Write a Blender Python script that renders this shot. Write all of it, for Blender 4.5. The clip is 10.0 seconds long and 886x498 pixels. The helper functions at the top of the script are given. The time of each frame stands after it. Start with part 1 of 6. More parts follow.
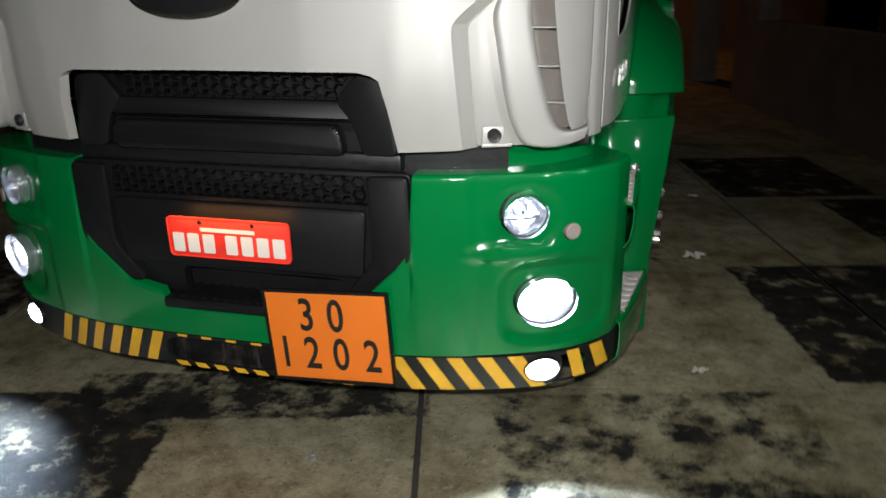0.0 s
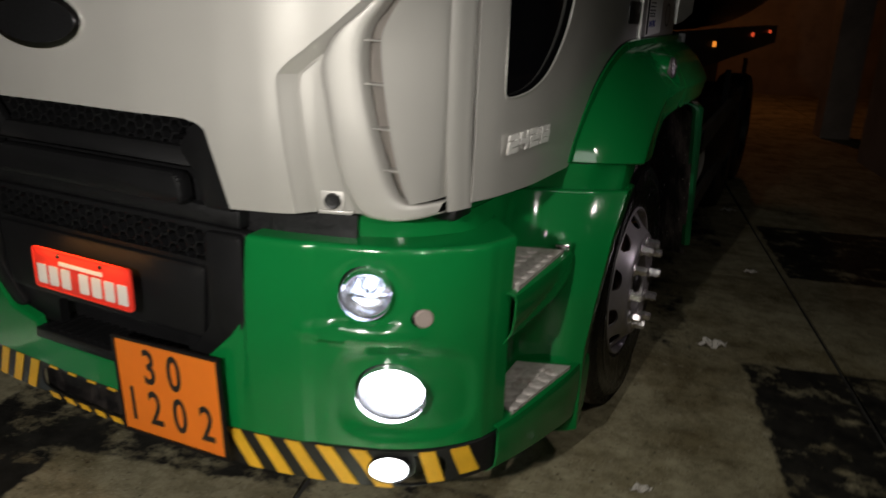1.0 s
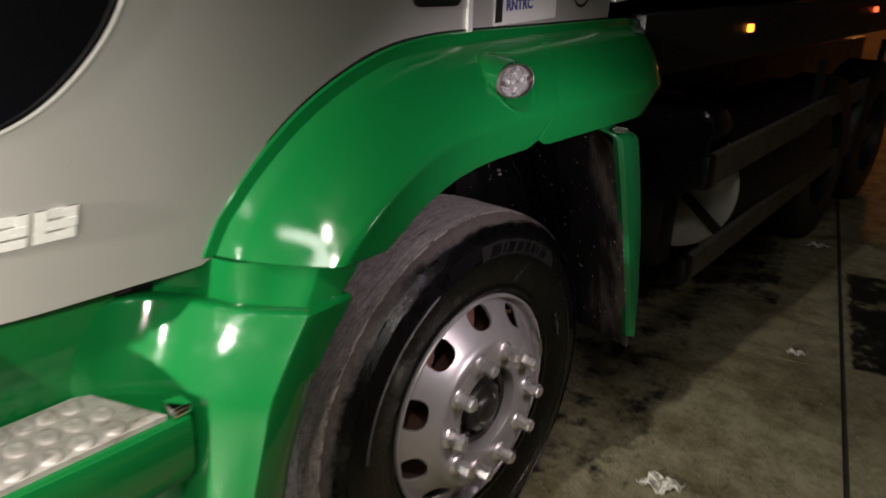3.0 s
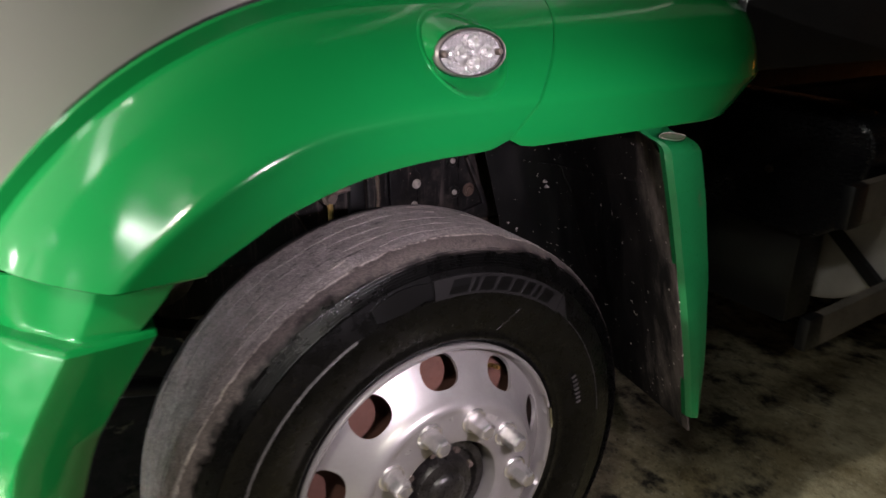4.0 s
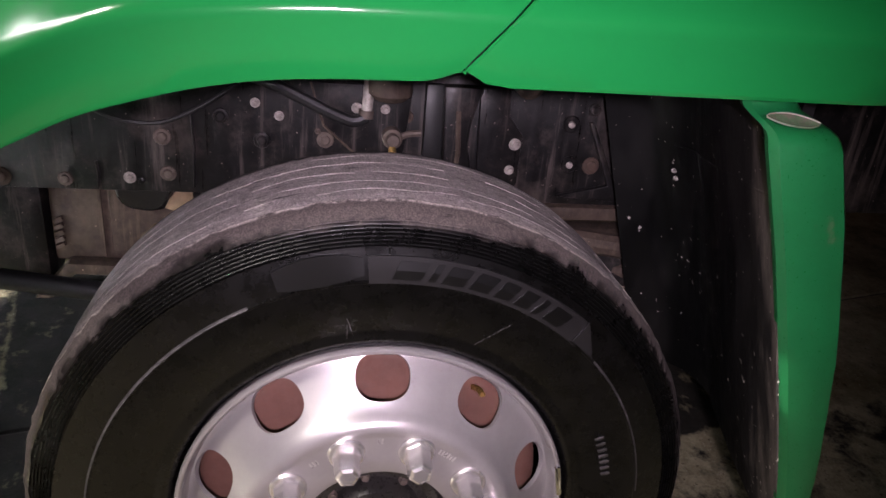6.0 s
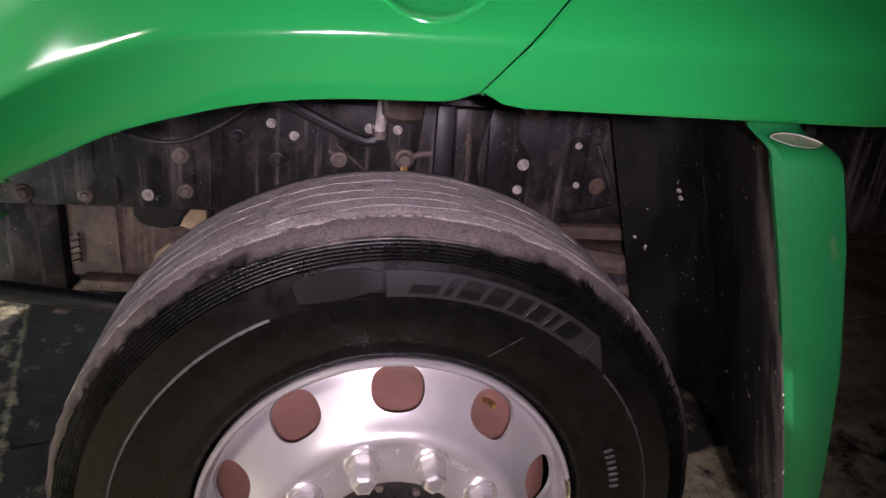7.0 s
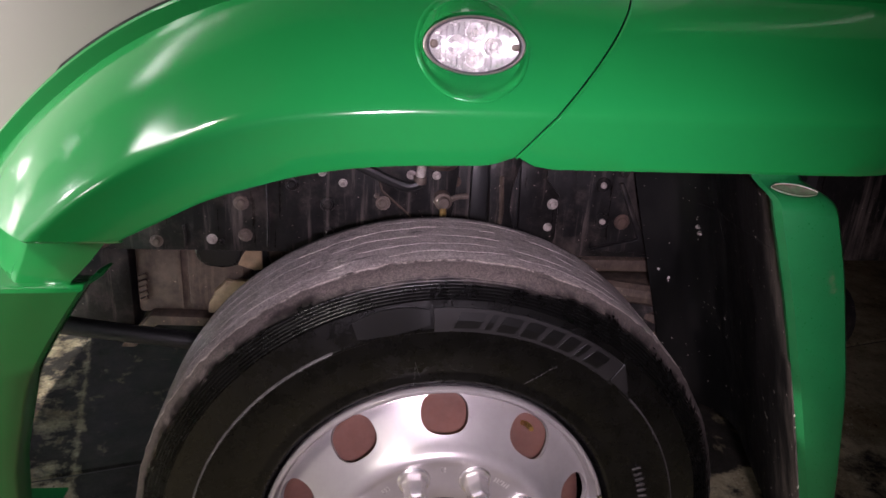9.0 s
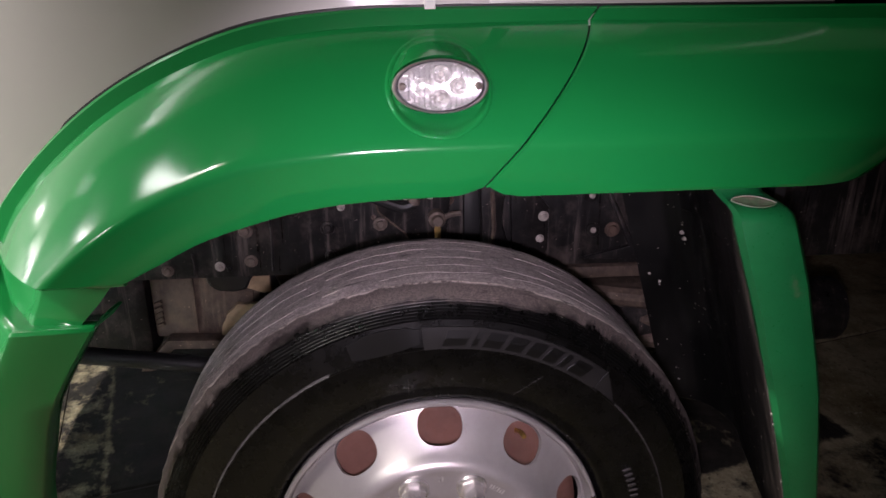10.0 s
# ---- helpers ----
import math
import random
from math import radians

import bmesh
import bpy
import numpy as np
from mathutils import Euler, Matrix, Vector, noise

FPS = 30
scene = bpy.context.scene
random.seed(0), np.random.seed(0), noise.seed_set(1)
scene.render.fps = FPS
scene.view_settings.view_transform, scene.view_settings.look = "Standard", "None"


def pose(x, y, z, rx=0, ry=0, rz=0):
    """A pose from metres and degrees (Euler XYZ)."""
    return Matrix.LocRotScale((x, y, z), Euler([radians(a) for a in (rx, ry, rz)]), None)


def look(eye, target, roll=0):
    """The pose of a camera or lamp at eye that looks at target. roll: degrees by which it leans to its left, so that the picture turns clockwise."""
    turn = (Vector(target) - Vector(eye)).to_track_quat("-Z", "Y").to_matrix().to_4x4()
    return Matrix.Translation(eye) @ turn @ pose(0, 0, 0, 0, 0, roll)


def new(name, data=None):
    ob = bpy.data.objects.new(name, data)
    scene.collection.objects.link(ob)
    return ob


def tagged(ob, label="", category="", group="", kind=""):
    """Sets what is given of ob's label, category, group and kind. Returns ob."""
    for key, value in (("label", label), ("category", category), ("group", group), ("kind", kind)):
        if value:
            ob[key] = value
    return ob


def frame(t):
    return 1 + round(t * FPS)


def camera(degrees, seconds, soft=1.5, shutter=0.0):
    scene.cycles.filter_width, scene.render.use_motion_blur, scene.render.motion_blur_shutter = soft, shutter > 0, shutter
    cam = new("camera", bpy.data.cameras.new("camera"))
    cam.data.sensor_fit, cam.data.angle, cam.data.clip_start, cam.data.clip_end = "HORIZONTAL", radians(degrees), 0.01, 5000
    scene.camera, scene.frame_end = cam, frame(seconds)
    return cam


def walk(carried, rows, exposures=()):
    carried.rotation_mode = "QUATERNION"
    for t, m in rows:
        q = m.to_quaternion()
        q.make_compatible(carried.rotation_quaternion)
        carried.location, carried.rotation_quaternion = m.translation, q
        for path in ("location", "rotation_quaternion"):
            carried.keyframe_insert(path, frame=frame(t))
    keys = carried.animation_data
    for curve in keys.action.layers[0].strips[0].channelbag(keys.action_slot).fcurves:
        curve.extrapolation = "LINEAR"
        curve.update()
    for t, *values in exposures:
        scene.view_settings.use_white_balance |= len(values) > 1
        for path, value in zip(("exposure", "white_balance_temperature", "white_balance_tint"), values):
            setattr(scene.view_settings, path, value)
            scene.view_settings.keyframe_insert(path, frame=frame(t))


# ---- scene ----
cam = camera(61.8, 10.0, shutter=0.5)
PATH = [
    (0, (1.179, -1.776, 1.49), (0.677, 0.036, 0.808), -1.2),
    (0.5, (1.537, -1.551, 1.513), (0.782, 0.174, 0.84), 2.1),
    (1, (1.795, -1.222, 1.543), (0.942, 0.476, 0.918), 2.0),
    (1.5, (2.069, -0.864, 1.566), (0.998, 0.698, 0.924), 5.5),
    (2, (2.139, -0.489, 1.583), (1.039, 1.039, 0.907), 2.6),
    (2.5, (2.199, -0.069, 1.582), (1.068, 1.423, 0.878), 1.2),
    (3, (2.219, 0.333, 1.589), (1.019, 1.762, 0.87), 1.6),
    (3.2, (2.268, 0.471, 1.57), (0.986, 1.847, 0.891), 1.3),
    (4.3, (2.169, 1.171, 1.467), (0.577, 2.126, 0.722), 3.5),
    (4.5, (2.122, 1.255, 1.466), (0.5045, 2.158, 0.721), 5.4),
    (5, (2.082, 1.433, 1.419), (0.336, 2.044, 0.675), 7.0),
    (5.5, (2.097, 1.574, 1.365), (0.312, 2.005, 0.571), 6.8),
    (6, (2.092, 1.619, 1.37), (0.305, 1.955, 0.537), 5.6),
    (7.5, (2.161, 1.573, 1.374), (0.338, 1.902, 0.619), 5.8),
    (8, (2.2, 1.558, 1.407), (0.368, 1.852, 0.659), 5.1),
    (8.5, (2.221, 1.552, 1.426), (0.38, 1.827, 0.706), 4.5),
    (9, (2.24, 1.553, 1.45), (0.396, 1.805, 0.726), 3.8),
    (9.5, (2.271, 1.561, 1.48), (0.419, 1.77, 0.762), 1.9),
    (10, (2.302, 1.606, 1.512), (0.451, 1.800, 0.790), 0.2),
]
EXPOSURES = ((0, 0.42, 5850, 9), (0.5, 0.2, 6200, 8), (1.0, -0.05, 6350, 10), (1.5, 0.1, 6500, 10), (2.0, 0.7, 6500, 10), (2.5, 1.35, 6500, 10), (3.2, 2.25, 6500, 10), (4.5, 2.95, 6250, 12), (5, 2.97, 6250, 15), (5.5, 3.12, 6250, 21), (6, 3.25, 6250, 21), (7.5, 3.4, 6250, 23), (8.5, 3.25, 6250, 23), (9.5, 2.85, 6250, 19), (10, 2.7, 6250, 19))
walk(cam, [(t, look(eye, target, roll)) for t, eye, target, roll in PATH], EXPOSURES)

# ---- world and lights ----
world = bpy.data.worlds.new("night")
scene.world = world
world.use_nodes = True
wn = world.node_tree.nodes
wn["Background"].inputs[0].default_value = (0.55, 0.45, 0.38, 1)
wn["Background"].inputs[1].default_value = 0.0007


def lamp(name, kind, m, energy, color=(1, 1, 1), size=0.1, spot=0, blend=0.5):
    data = bpy.data.lights.new(name, kind)
    data.energy, data.color = energy, color
    if kind == "AREA":
        data.shape, data.size, data.size_y = "RECTANGLE", size[0], size[1]
    else:
        data.shadow_soft_size = size
    if kind == "SPOT":
        data.spot_size, data.spot_blend = radians(spot), blend
    ob = new(name, data)
    ob.matrix_world = m
    return ob


WARM = (1.0, 0.94, 0.86)
# four fixed spots added in place of the torch carried beside the camera
lamp("front_torch_spot", "SPOT", look((1.18, -2.0, 1.72), (0.17, 0.2, 0.72)), 190, WARM, 0.03, 86, 1.0)
lamp("mid_torch_spot", "SPOT", look((2.36, 0.05, 1.76), (1.08, 0.60, 1.21)), 13, WARM, 0.03, 54, 1.0)
lamp("corner_torch_spot", "SPOT", look((2.02, -0.98, 1.64), (0.86, 0.25, 1.24)), 36, WARM, 0.03, 42, 1.0)
lamp("side_torch_spot", "SPOT", look((2.33, 1.60, 1.45), (1.1, 1.83, 0.88)), 14.5, (1.0, 0.86, 0.95), 0.026, 66, 1.0)
lamp("canopy_tube", "AREA", look((2.8, -1.7, 4.6), (1.1, 0.9, 0.9)), 11, (1, 0.97, 0.90), (2.0, 0.42))
lamp("canopy_tube", "AREA", look((1.6, -4.6, 4.2), (1.1, 0.9, 0.9)), 5, (1, 0.97, 0.90), (0.7, 0.14))
# unseen fill spot added to brighten the ground right of the truck
lamp("forecourt_fill", "SPOT", look((3.2, -0.6, 4.3), (2.6, 0.3, 0)), 138, (1, 0.93, 0.80), 0.1, 64, 1.0)
lamp("street_lamp", "POINT", Matrix.Translation((0.1, 12.6, 3.2)), 40, (1, 0.36, 0.09), 0.12)
for sx in (-1, 1):
    lamp("headlight_beam", "SPOT", look((sx * 0.936, 0.16, 0.60), (sx * 1.1 + (0.45 if sx > 0 else 0.0), -1.9, 0.16)), 125, (0.80, 0.90, 1), 0.04, 100, 1.0)
    lamp("position_beam", "SPOT", look((sx * 0.935, 0.20, 0.36), (sx * 1.2, -0.6, 0.0)), 215, (0.72, 0.85, 1), 0.02, 130, 1.0)

# ---- materials ----


def nodes_of(name):
    m = bpy.data.materials.new(name)
    m.use_nodes = True
    t = m.node_tree
    return m, t, t.nodes, t.links, t.nodes["Principled BSDF"]


def noise_node(t, scale, detail=4, rough=0.6, coord="Object", stretch=None):
    c = t.nodes.new("ShaderNodeTexCoord")
    n = t.nodes.new("ShaderNodeTexNoise")
    n.inputs["Scale"].default_value, n.inputs["Detail"].default_value, n.inputs["Roughness"].default_value = scale, detail, rough
    src = c.outputs[coord]
    if stretch:
        mp = t.nodes.new("ShaderNodeMapping")
        mp.inputs["Scale"].default_value = stretch
        t.links.new(src, mp.inputs[0])
        src = mp.outputs[0]
    t.links.new(src, n.inputs["Vector"])
    return n.outputs["Fac"]


def ramp(t, fac, stops):
    r = t.nodes.new("ShaderNodeValToRGB")
    el = r.color_ramp.elements
    while len(el) < len(stops):
        el.new(0.5)
    for e, (p, c) in zip(el, stops):
        e.position, e.color = p, (*c, 1) if len(c) == 3 else c
    t.links.new(fac, r.inputs[0])
    return r.outputs[0]


def mix(t, fac, a, b, kind="MIX"):
    m = t.nodes.new("ShaderNodeMix")
    m.data_type, m.blend_type = "RGBA", kind
    for s, v in ((m.inputs[0], fac), (m.inputs[6], a), (m.inputs[7], b)):
        if isinstance(v, (int, float)):
            s.default_value = v
        elif isinstance(v, tuple):
            s.default_value = (*v, 1)
        else:
            t.links.new(v, s)
    return m.outputs[2]


def bump(t, height, strength, distance=0.002, normal=None):
    b = t.nodes.new("ShaderNodeBump")
    b.inputs["Strength"].default_value, b.inputs["Distance"].default_value = strength, distance
    t.links.new(height, b.inputs["Height"])
    if normal:
        t.links.new(normal, b.inputs["Normal"])
    return b.outputs[0]


def surface(name, color, rough, metal=0.0, spread=0.12, scale=6, grain=180, grain_bump=0.1, dirt=None, dirt_amount=0.0, rough_spread=0.12, coat=0.0, dirt_scale=3):
    """Paint, plastic or metal with two scales of variation and an optional layer of dirt."""
    m, t, n, l, p = nodes_of(name)
    big, fine = noise_node(t, scale, 5, 0.65), noise_node(t, grain, 3, 0.6)
    lo, hi = tuple(c * (1 - spread) for c in color), tuple(min(1, c * (1 + spread)) for c in color)
    col = ramp(t, big, ((0.3, lo), (0.7, hi)))
    if dirt:
        mask = ramp(t, noise_node(t, dirt_scale, 8, 0.75), ((0.62 - dirt_amount, (0, 0, 0)), (0.80 - dirt_amount * 0.6, (1, 1, 1))))
        col = mix(t, mask, col, dirt)
    l.new(col, p.inputs["Base Color"])
    rr = ramp(t, fine, ((0.3, (max(0.02, rough - rough_spread),) * 3), (0.7, (min(1, rough + rough_spread),) * 3)))
    l.new(rr, p.inputs["Roughness"])
    p.inputs["Metallic"].default_value = metal
    if coat:
        p.inputs["Coat Weight"].default_value, p.inputs["Coat Roughness"].default_value = coat, 0.05
    if grain_bump:
        l.new(bump(t, fine, grain_bump, 0.0015), p.inputs["Normal"])
    return m


def car_paint(name, color, flake=0.0, wear=0.09):
    """Colour coat under a clear lacquer that is hazed in patches by wiping and dust."""
    m, t, n, l, p = nodes_of(name)
    l.new(ramp(t, noise_node(t, 1.3, 4), ((0.3, tuple(c * 0.93 for c in color)), (0.7, tuple(c * 1.05 for c in color)))), p.inputs["Base Color"])
    p.inputs["Metallic"].default_value, p.inputs["Roughness"].default_value = flake, 0.48
    p.inputs["Specular IOR Level"].default_value = 0.05
    p.inputs["Coat Weight"].default_value = 1.0
    haze = ramp(t, noise_node(t, 7, 7, 0.7), ((0.36, (0.045,) * 3), (0.70, (0.065 + wear,) * 3)))
    l.new(haze, p.inputs["Coat Roughness"])
    l.new(bump(t, noise_node(t, 55, 2), 0.012, 0.001), p.inputs["Coat Normal"])
    return m


GREEN = car_paint("green_paint", (0.004, 0.160, 0.033), 0.0, 0.15)
SILVER = car_paint("silver_paint", (0.50, 0.485, 0.45), 0.35, 0.12)
PLASTIC = surface("black_plastic", (0.0065, 0.0065, 0.007), 0.46, grain=500, grain_bump=0.12, spread=0.2, dirt=(0.03, 0.028, 0.025), dirt_amount=0.02)
PLASTIC.node_tree.nodes["Principled BSDF"].inputs["Specular IOR Level"].default_value = 0.28
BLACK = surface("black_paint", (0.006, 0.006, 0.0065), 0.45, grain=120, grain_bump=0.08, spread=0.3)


def grimy(name, base, dust, rough=0.5, amount=0.0):
    """Dark under-truck paint with dried mud run down it in streaks and spots of grit."""
    m, t, n, l, p = nodes_of(name)
    runs = noise_node(t, 26, 6, 0.7, stretch=(1, 1.4, 0.10))
    blot = noise_node(t, 7, 7, 0.75)
    col = ramp(t, noise_node(t, 40, 5), ((0.3, tuple(v * 0.6 for v in base)), (0.7, tuple(v * 1.5 for v in base))))
    col = mix(t, ramp(t, runs, ((0.60 - amount, (0, 0, 0)), (0.82 - amount, (0.75,) * 3))), col, dust)
    col = mix(t, ramp(t, blot, ((0.56 - amount, (0, 0, 0)), (0.80 - amount, (0.6,) * 3))), col, tuple(v * 0.7 for v in dust))
    grit = ramp(t, noise_node(t, 130, 2), ((0.72, (0, 0, 0)), (0.76, (1, 1, 1))))
    col = mix(t, grit, col, tuple(min(1, v * 2.6) for v in dust))
    l.new(col, p.inputs["Base Color"])
    l.new(ramp(t, runs, ((0.35, (rough - 0.14,) * 3), (0.75, (min(1, rough + 0.3),) * 3))), p.inputs["Roughness"])
    p.inputs["Specular IOR Level"].default_value = 0.22
    l.new(bump(t, noise_node(t, 70, 5), 0.3, 0.003), p.inputs["Normal"])
    return m


CHASSIS = grimy("chassis_paint", (0.0075, 0.0070, 0.0072), (0.135, 0.108, 0.096), 0.40, 0.055)
DUST = grimy("dusty_metal", (0.055, 0.040, 0.031), (0.19, 0.142, 0.110), 0.7, 0.06)
RUST = surface("brown_primer", (0.115, 0.050, 0.036), 0.75, grain=50, grain_bump=0.2, spread=0.25, scale=12, dirt=(0.05, 0.035, 0.03), dirt_amount=0.06)
BOLT = surface("dirty_bolt", (0.11, 0.085, 0.070), 0.65, metal=0.3, grain=200, spread=0.4, scale=30)
ZINC = surface("zinc_bolt", (0.32, 0.285, 0.26), 0.55, metal=0.3, grain=300, grain_bump=0.3, spread=0.5, scale=60, dirt=(0.07, 0.05, 0.04), dirt_amount=0.08, dirt_scale=90)
NUT_STEEL = surface("nut_steel", (0.66, 0.63, 0.62), 0.25, metal=0.85, spread=0.05, scale=10, grain_bump=0, rough_spread=0.0)
CHROME = surface("chrome", (0.75, 0.74, 0.74), 0.10, metal=1.0, spread=0.06, scale=20, grain=90, grain_bump=0.02, rough_spread=0.06)
ALU = surface("wheel_silver", (0.33, 0.31, 0.305), 0.36, metal=0.55, spread=0.10, scale=14, grain=260, grain_bump=0.03, rough_spread=0.06, dirt=(0.20, 0.165, 0.145), dirt_amount=-0.02, dirt_scale=9)
TREAD_PLATE = surface("step_metal", (0.50, 0.46, 0.43), 0.6, metal=0.15, spread=0.25, scale=20, grain=120, grain_bump=0.2, dirt=(0.17, 0.10, 0.07), dirt_amount=0.09, dirt_scale=16)
ORANGE = surface("orange_reflective", (0.80, 0.19, 0.012), 0.5, spread=0.05, grain=700, grain_bump=0.03)
YELLOW = surface("yellow_paint", (0.72, 0.40, 0.02), 0.5, spread=0.12, scale=14, grain=300, grain_bump=0.05)
RED = surface("red_plate", (0.88, 0.045, 0.025), 0.42, spread=0.06, grain=500, grain_bump=0.03)
WHITE = surface("white_paint", (0.75, 0.74, 0.70), 0.45, spread=0.05, grain=200, grain_bump=0.03)
INK = surface("black_ink", (0.012, 0.011, 0.01), 0.55, spread=0.1, grain_bump=0)
BLUE_INK = surface("blue_ink", (0.03, 0.04, 0.22), 0.5, spread=0.1, grain_bump=0)
WOODBAR = surface("grey_bar", (0.13, 0.115, 0.093), 0.7, spread=0.3, scale=8, grain=90, grain_bump=0.2)
PLASTER = surface("grey_plaster", (0.22, 0.18, 0.15), 0.9, spread=0.25, scale=2, grain=40, grain_bump=0.3, dirt=(0.07, 0.055, 0.05), dirt_amount=0.05, dirt_scale=1)
PAPER = surface("crumpled_paper", (0.62, 0.58, 0.52), 0.9, spread=0.2, scale=25, grain=120, grain_bump=0.3)
RUBBER = surface("black_rubber", (0.012, 0.012, 0.012), 0.5, spread=0.3, scale=20, grain=200, grain_bump=0.1)


def glass(name, tint=(1, 1, 1), see=0.85, rough=0.03):
    m, t, n, l, p = nodes_of(name)
    tr, gl, mx = n.new("ShaderNodeBsdfTransparent"), n.new("ShaderNodeBsdfGlossy"), n.new("ShaderNodeMixShader")
    tr.inputs[0].default_value = (*tint, 1)
    gl.inputs["Roughness"].default_value = rough
    mx.inputs[0].default_value = 1 - see
    l.new(tr.outputs[0], mx.inputs[1]), l.new(gl.outputs[0], mx.inputs[2])
    l.new(mx.outputs[0], n["Material Output"].inputs[0])
    return m


def glow(name, color, strength):
    m, t, n, l, p = nodes_of(name)
    p.inputs["Base Color"].default_value = (*color, 1)
    p.inputs["Emission Color"].default_value = (*color, 1)
    p.inputs["Emission Strength"].default_value = strength
    return m


CLEAR = glass("clear_lens")
DARK_GLASS = surface("dark_window_glass", (0.004, 0.004, 0.005), 0.06, spread=0.1, grain_bump=0, rough_spread=0.02)
HEAD_GLOW = glow("headlight_glow", (0.95, 0.98, 1.0), 14)
FOG_GLOW = glow("fog_lamp_glow", (0.72, 0.82, 1.0), 9)
REFLECTOR = surface("lamp_reflector", (0.78, 0.79, 0.84), 0.16, metal=0.85, spread=0.04, grain=60, grain_bump=0, rough_spread=0.05)
SENSOR = surface("sensor_cap", (0.30, 0.245, 0.22), 0.6, spread=0.1, grain=200, grain_bump=0.05)
POS_GLOW = glow("position_lamp_glow", (0.93, 0.97, 1.0), 12)
AMBER_GLOW = glow("amber_marker_glow", (1.0, 0.30, 0.03), 0.8)
RED_GLOW = glow("red_marker_glow", (1.0, 0.10, 0.03), 0.7)


def tyre_material():
    """Worn black rubber: grey dusty tread, black sidewall, by the distance from the axle."""
    m, t, n, l, p = nodes_of("tyre_rubber")
    geo = n.new("ShaderNodeTexCoord")
    sep = n.new("ShaderNodeSeparateXYZ")
    l.new(geo.outputs["Object"], sep.inputs[0])

    def calc(op, a, b=None):
        q = n.new("ShaderNodeMath")
        q.operation = op
        for s, v in zip(q.inputs, (a, b)):
            if v is None:
                continue
            if isinstance(v, (int, float)):
                s.default_value = v
            else:
                l.new(v, s)
        return q.outputs[0]
    dy, dz = calc("SUBTRACT", sep.outputs[1], TY), calc("SUBTRACT", sep.outputs[2], TZ)
    r = calc("SQRT", calc("ADD", calc("MULTIPLY", dy, dy), calc("MULTIPLY", dz, dz)))
    wob = noise_node(t, 38, 4, 0.7)
    rr = calc("ADD", r, calc("MULTIPLY", calc("SUBTRACT", wob, 0.5), 0.036))
    up = calc("DIVIDE", dz, r)
    turn = calc("ARCTAN2", dy, dz)
    # dust and a painted-in sheen lie lower on the shoulder round the top; behind it the worn edge is torn into teeth
    high = calc("MULTIPLY", calc("SUBTRACT", up, 0.91), 14)
    high.node.use_clamp = True
    rr = calc("ADD", rr, calc("MULTIPLY", high, 0.009))
    behind = calc("MULTIPLY", calc("SUBTRACT", turn, 0.42), 8)
    behind.node.use_clamp = True
    teeth = calc("FRACT", calc("ADD", calc("MULTIPLY", turn, 46), calc("MULTIPLY", wob, 2.2)))
    rr = calc("ADD", rr, calc("MULTIPLY", calc("MULTIPLY", behind, calc("SUBTRACT", teeth, 0.55)), 0.011))
    tread = ramp(t, calc("MULTIPLY", calc("SUBTRACT", rr, 0.5110), 65), ((0.0, (0, 0, 0)), (0.35, (0.30, 0.30, 0.30)), (0.75, (1, 1, 1))))
    streak = noise_node(t, 26, 8, 0.82, stretch=(2.2, 1, 1))
    dusty = ramp(t, streak, ((0.30, (0.135, 0.117, 0.112)), (0.52, (0.275, 0.242, 0.230)), (0.74, (0.40, 0.355, 0.335))))
    pores = ramp(t, noise_node(t, 170, 3, 0.6), ((0.32, (0.72,) * 3), (0.68, (1.15,) * 3)))
    dusty = mix(t, 1.0, dusty, pores, "MULTIPLY")
    chips = ramp(t, noise_node(t, 42, 4, 0.65, stretch=(1.5, 0.55, 0.7)), ((0.63, (0, 0, 0)), (0.68, (0.8, 0.8, 0.8))))
    dusty = mix(t, chips, dusty, (0.40, 0.36, 0.33))
    crest = calc("MULTIPLY", calc("SUBTRACT", 1, calc("ABSOLUTE", calc("MULTIPLY", calc("SUBTRACT", sep.outputs[0], calc("ADD", 1.152, calc("MULTIPLY", wob, 0.010))), 230))), ramp(t, noise_node(t, 34, 5, 0.75), ((0.42, (0, 0, 0)), (0.52, (1, 1, 1)))))
    crest.node.use_clamp = True
    shoulder = calc("MULTIPLY", calc("SUBTRACT", sep.outputs[0], calc("ADD", 1.146, calc("MULTIPLY", wob, 0.010))), 160)
    shoulder.node.use_clamp = True
    dusty = mix(t, shoulder, dusty, mix(t, 1.0, (0.078, 0.064, 0.058), pores, "MULTIPLY"))
    dusty = mix(t, crest, dusty, (0.50, 0.44, 0.39))
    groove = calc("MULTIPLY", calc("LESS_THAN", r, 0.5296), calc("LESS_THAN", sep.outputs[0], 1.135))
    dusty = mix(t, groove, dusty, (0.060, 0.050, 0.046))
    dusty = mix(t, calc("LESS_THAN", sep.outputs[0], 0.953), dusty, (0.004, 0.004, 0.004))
    # cracks and torn skin that run round the tread
    wrap = n.new("ShaderNodeCombineXYZ")
    for k, v in enumerate((calc("MULTIPLY", turn, 12), calc("MULTIPLY", sep.outputs[0], 85), 0.0)):
        if k < 2:
            l.new(v, wrap.inputs[k])
    lines = n.new("ShaderNodeTexNoise")
    lines.inputs["Scale"].default_value, lines.inputs["Detail"].default_value, lines.inputs["Roughness"].default_value = 1.0, 7, 0.78
    l.new(wrap.outputs[0], lines.inputs["Vector"])
    dusty = mix(t, 1.0, dusty, ramp(t, lines.outputs["Fac"], ((0.31, (0.42,) * 3), (0.38, (0.94,) * 3), (0.60, (1.0,) * 3), (0.68, (1.35,) * 3))), "MULTIPLY")
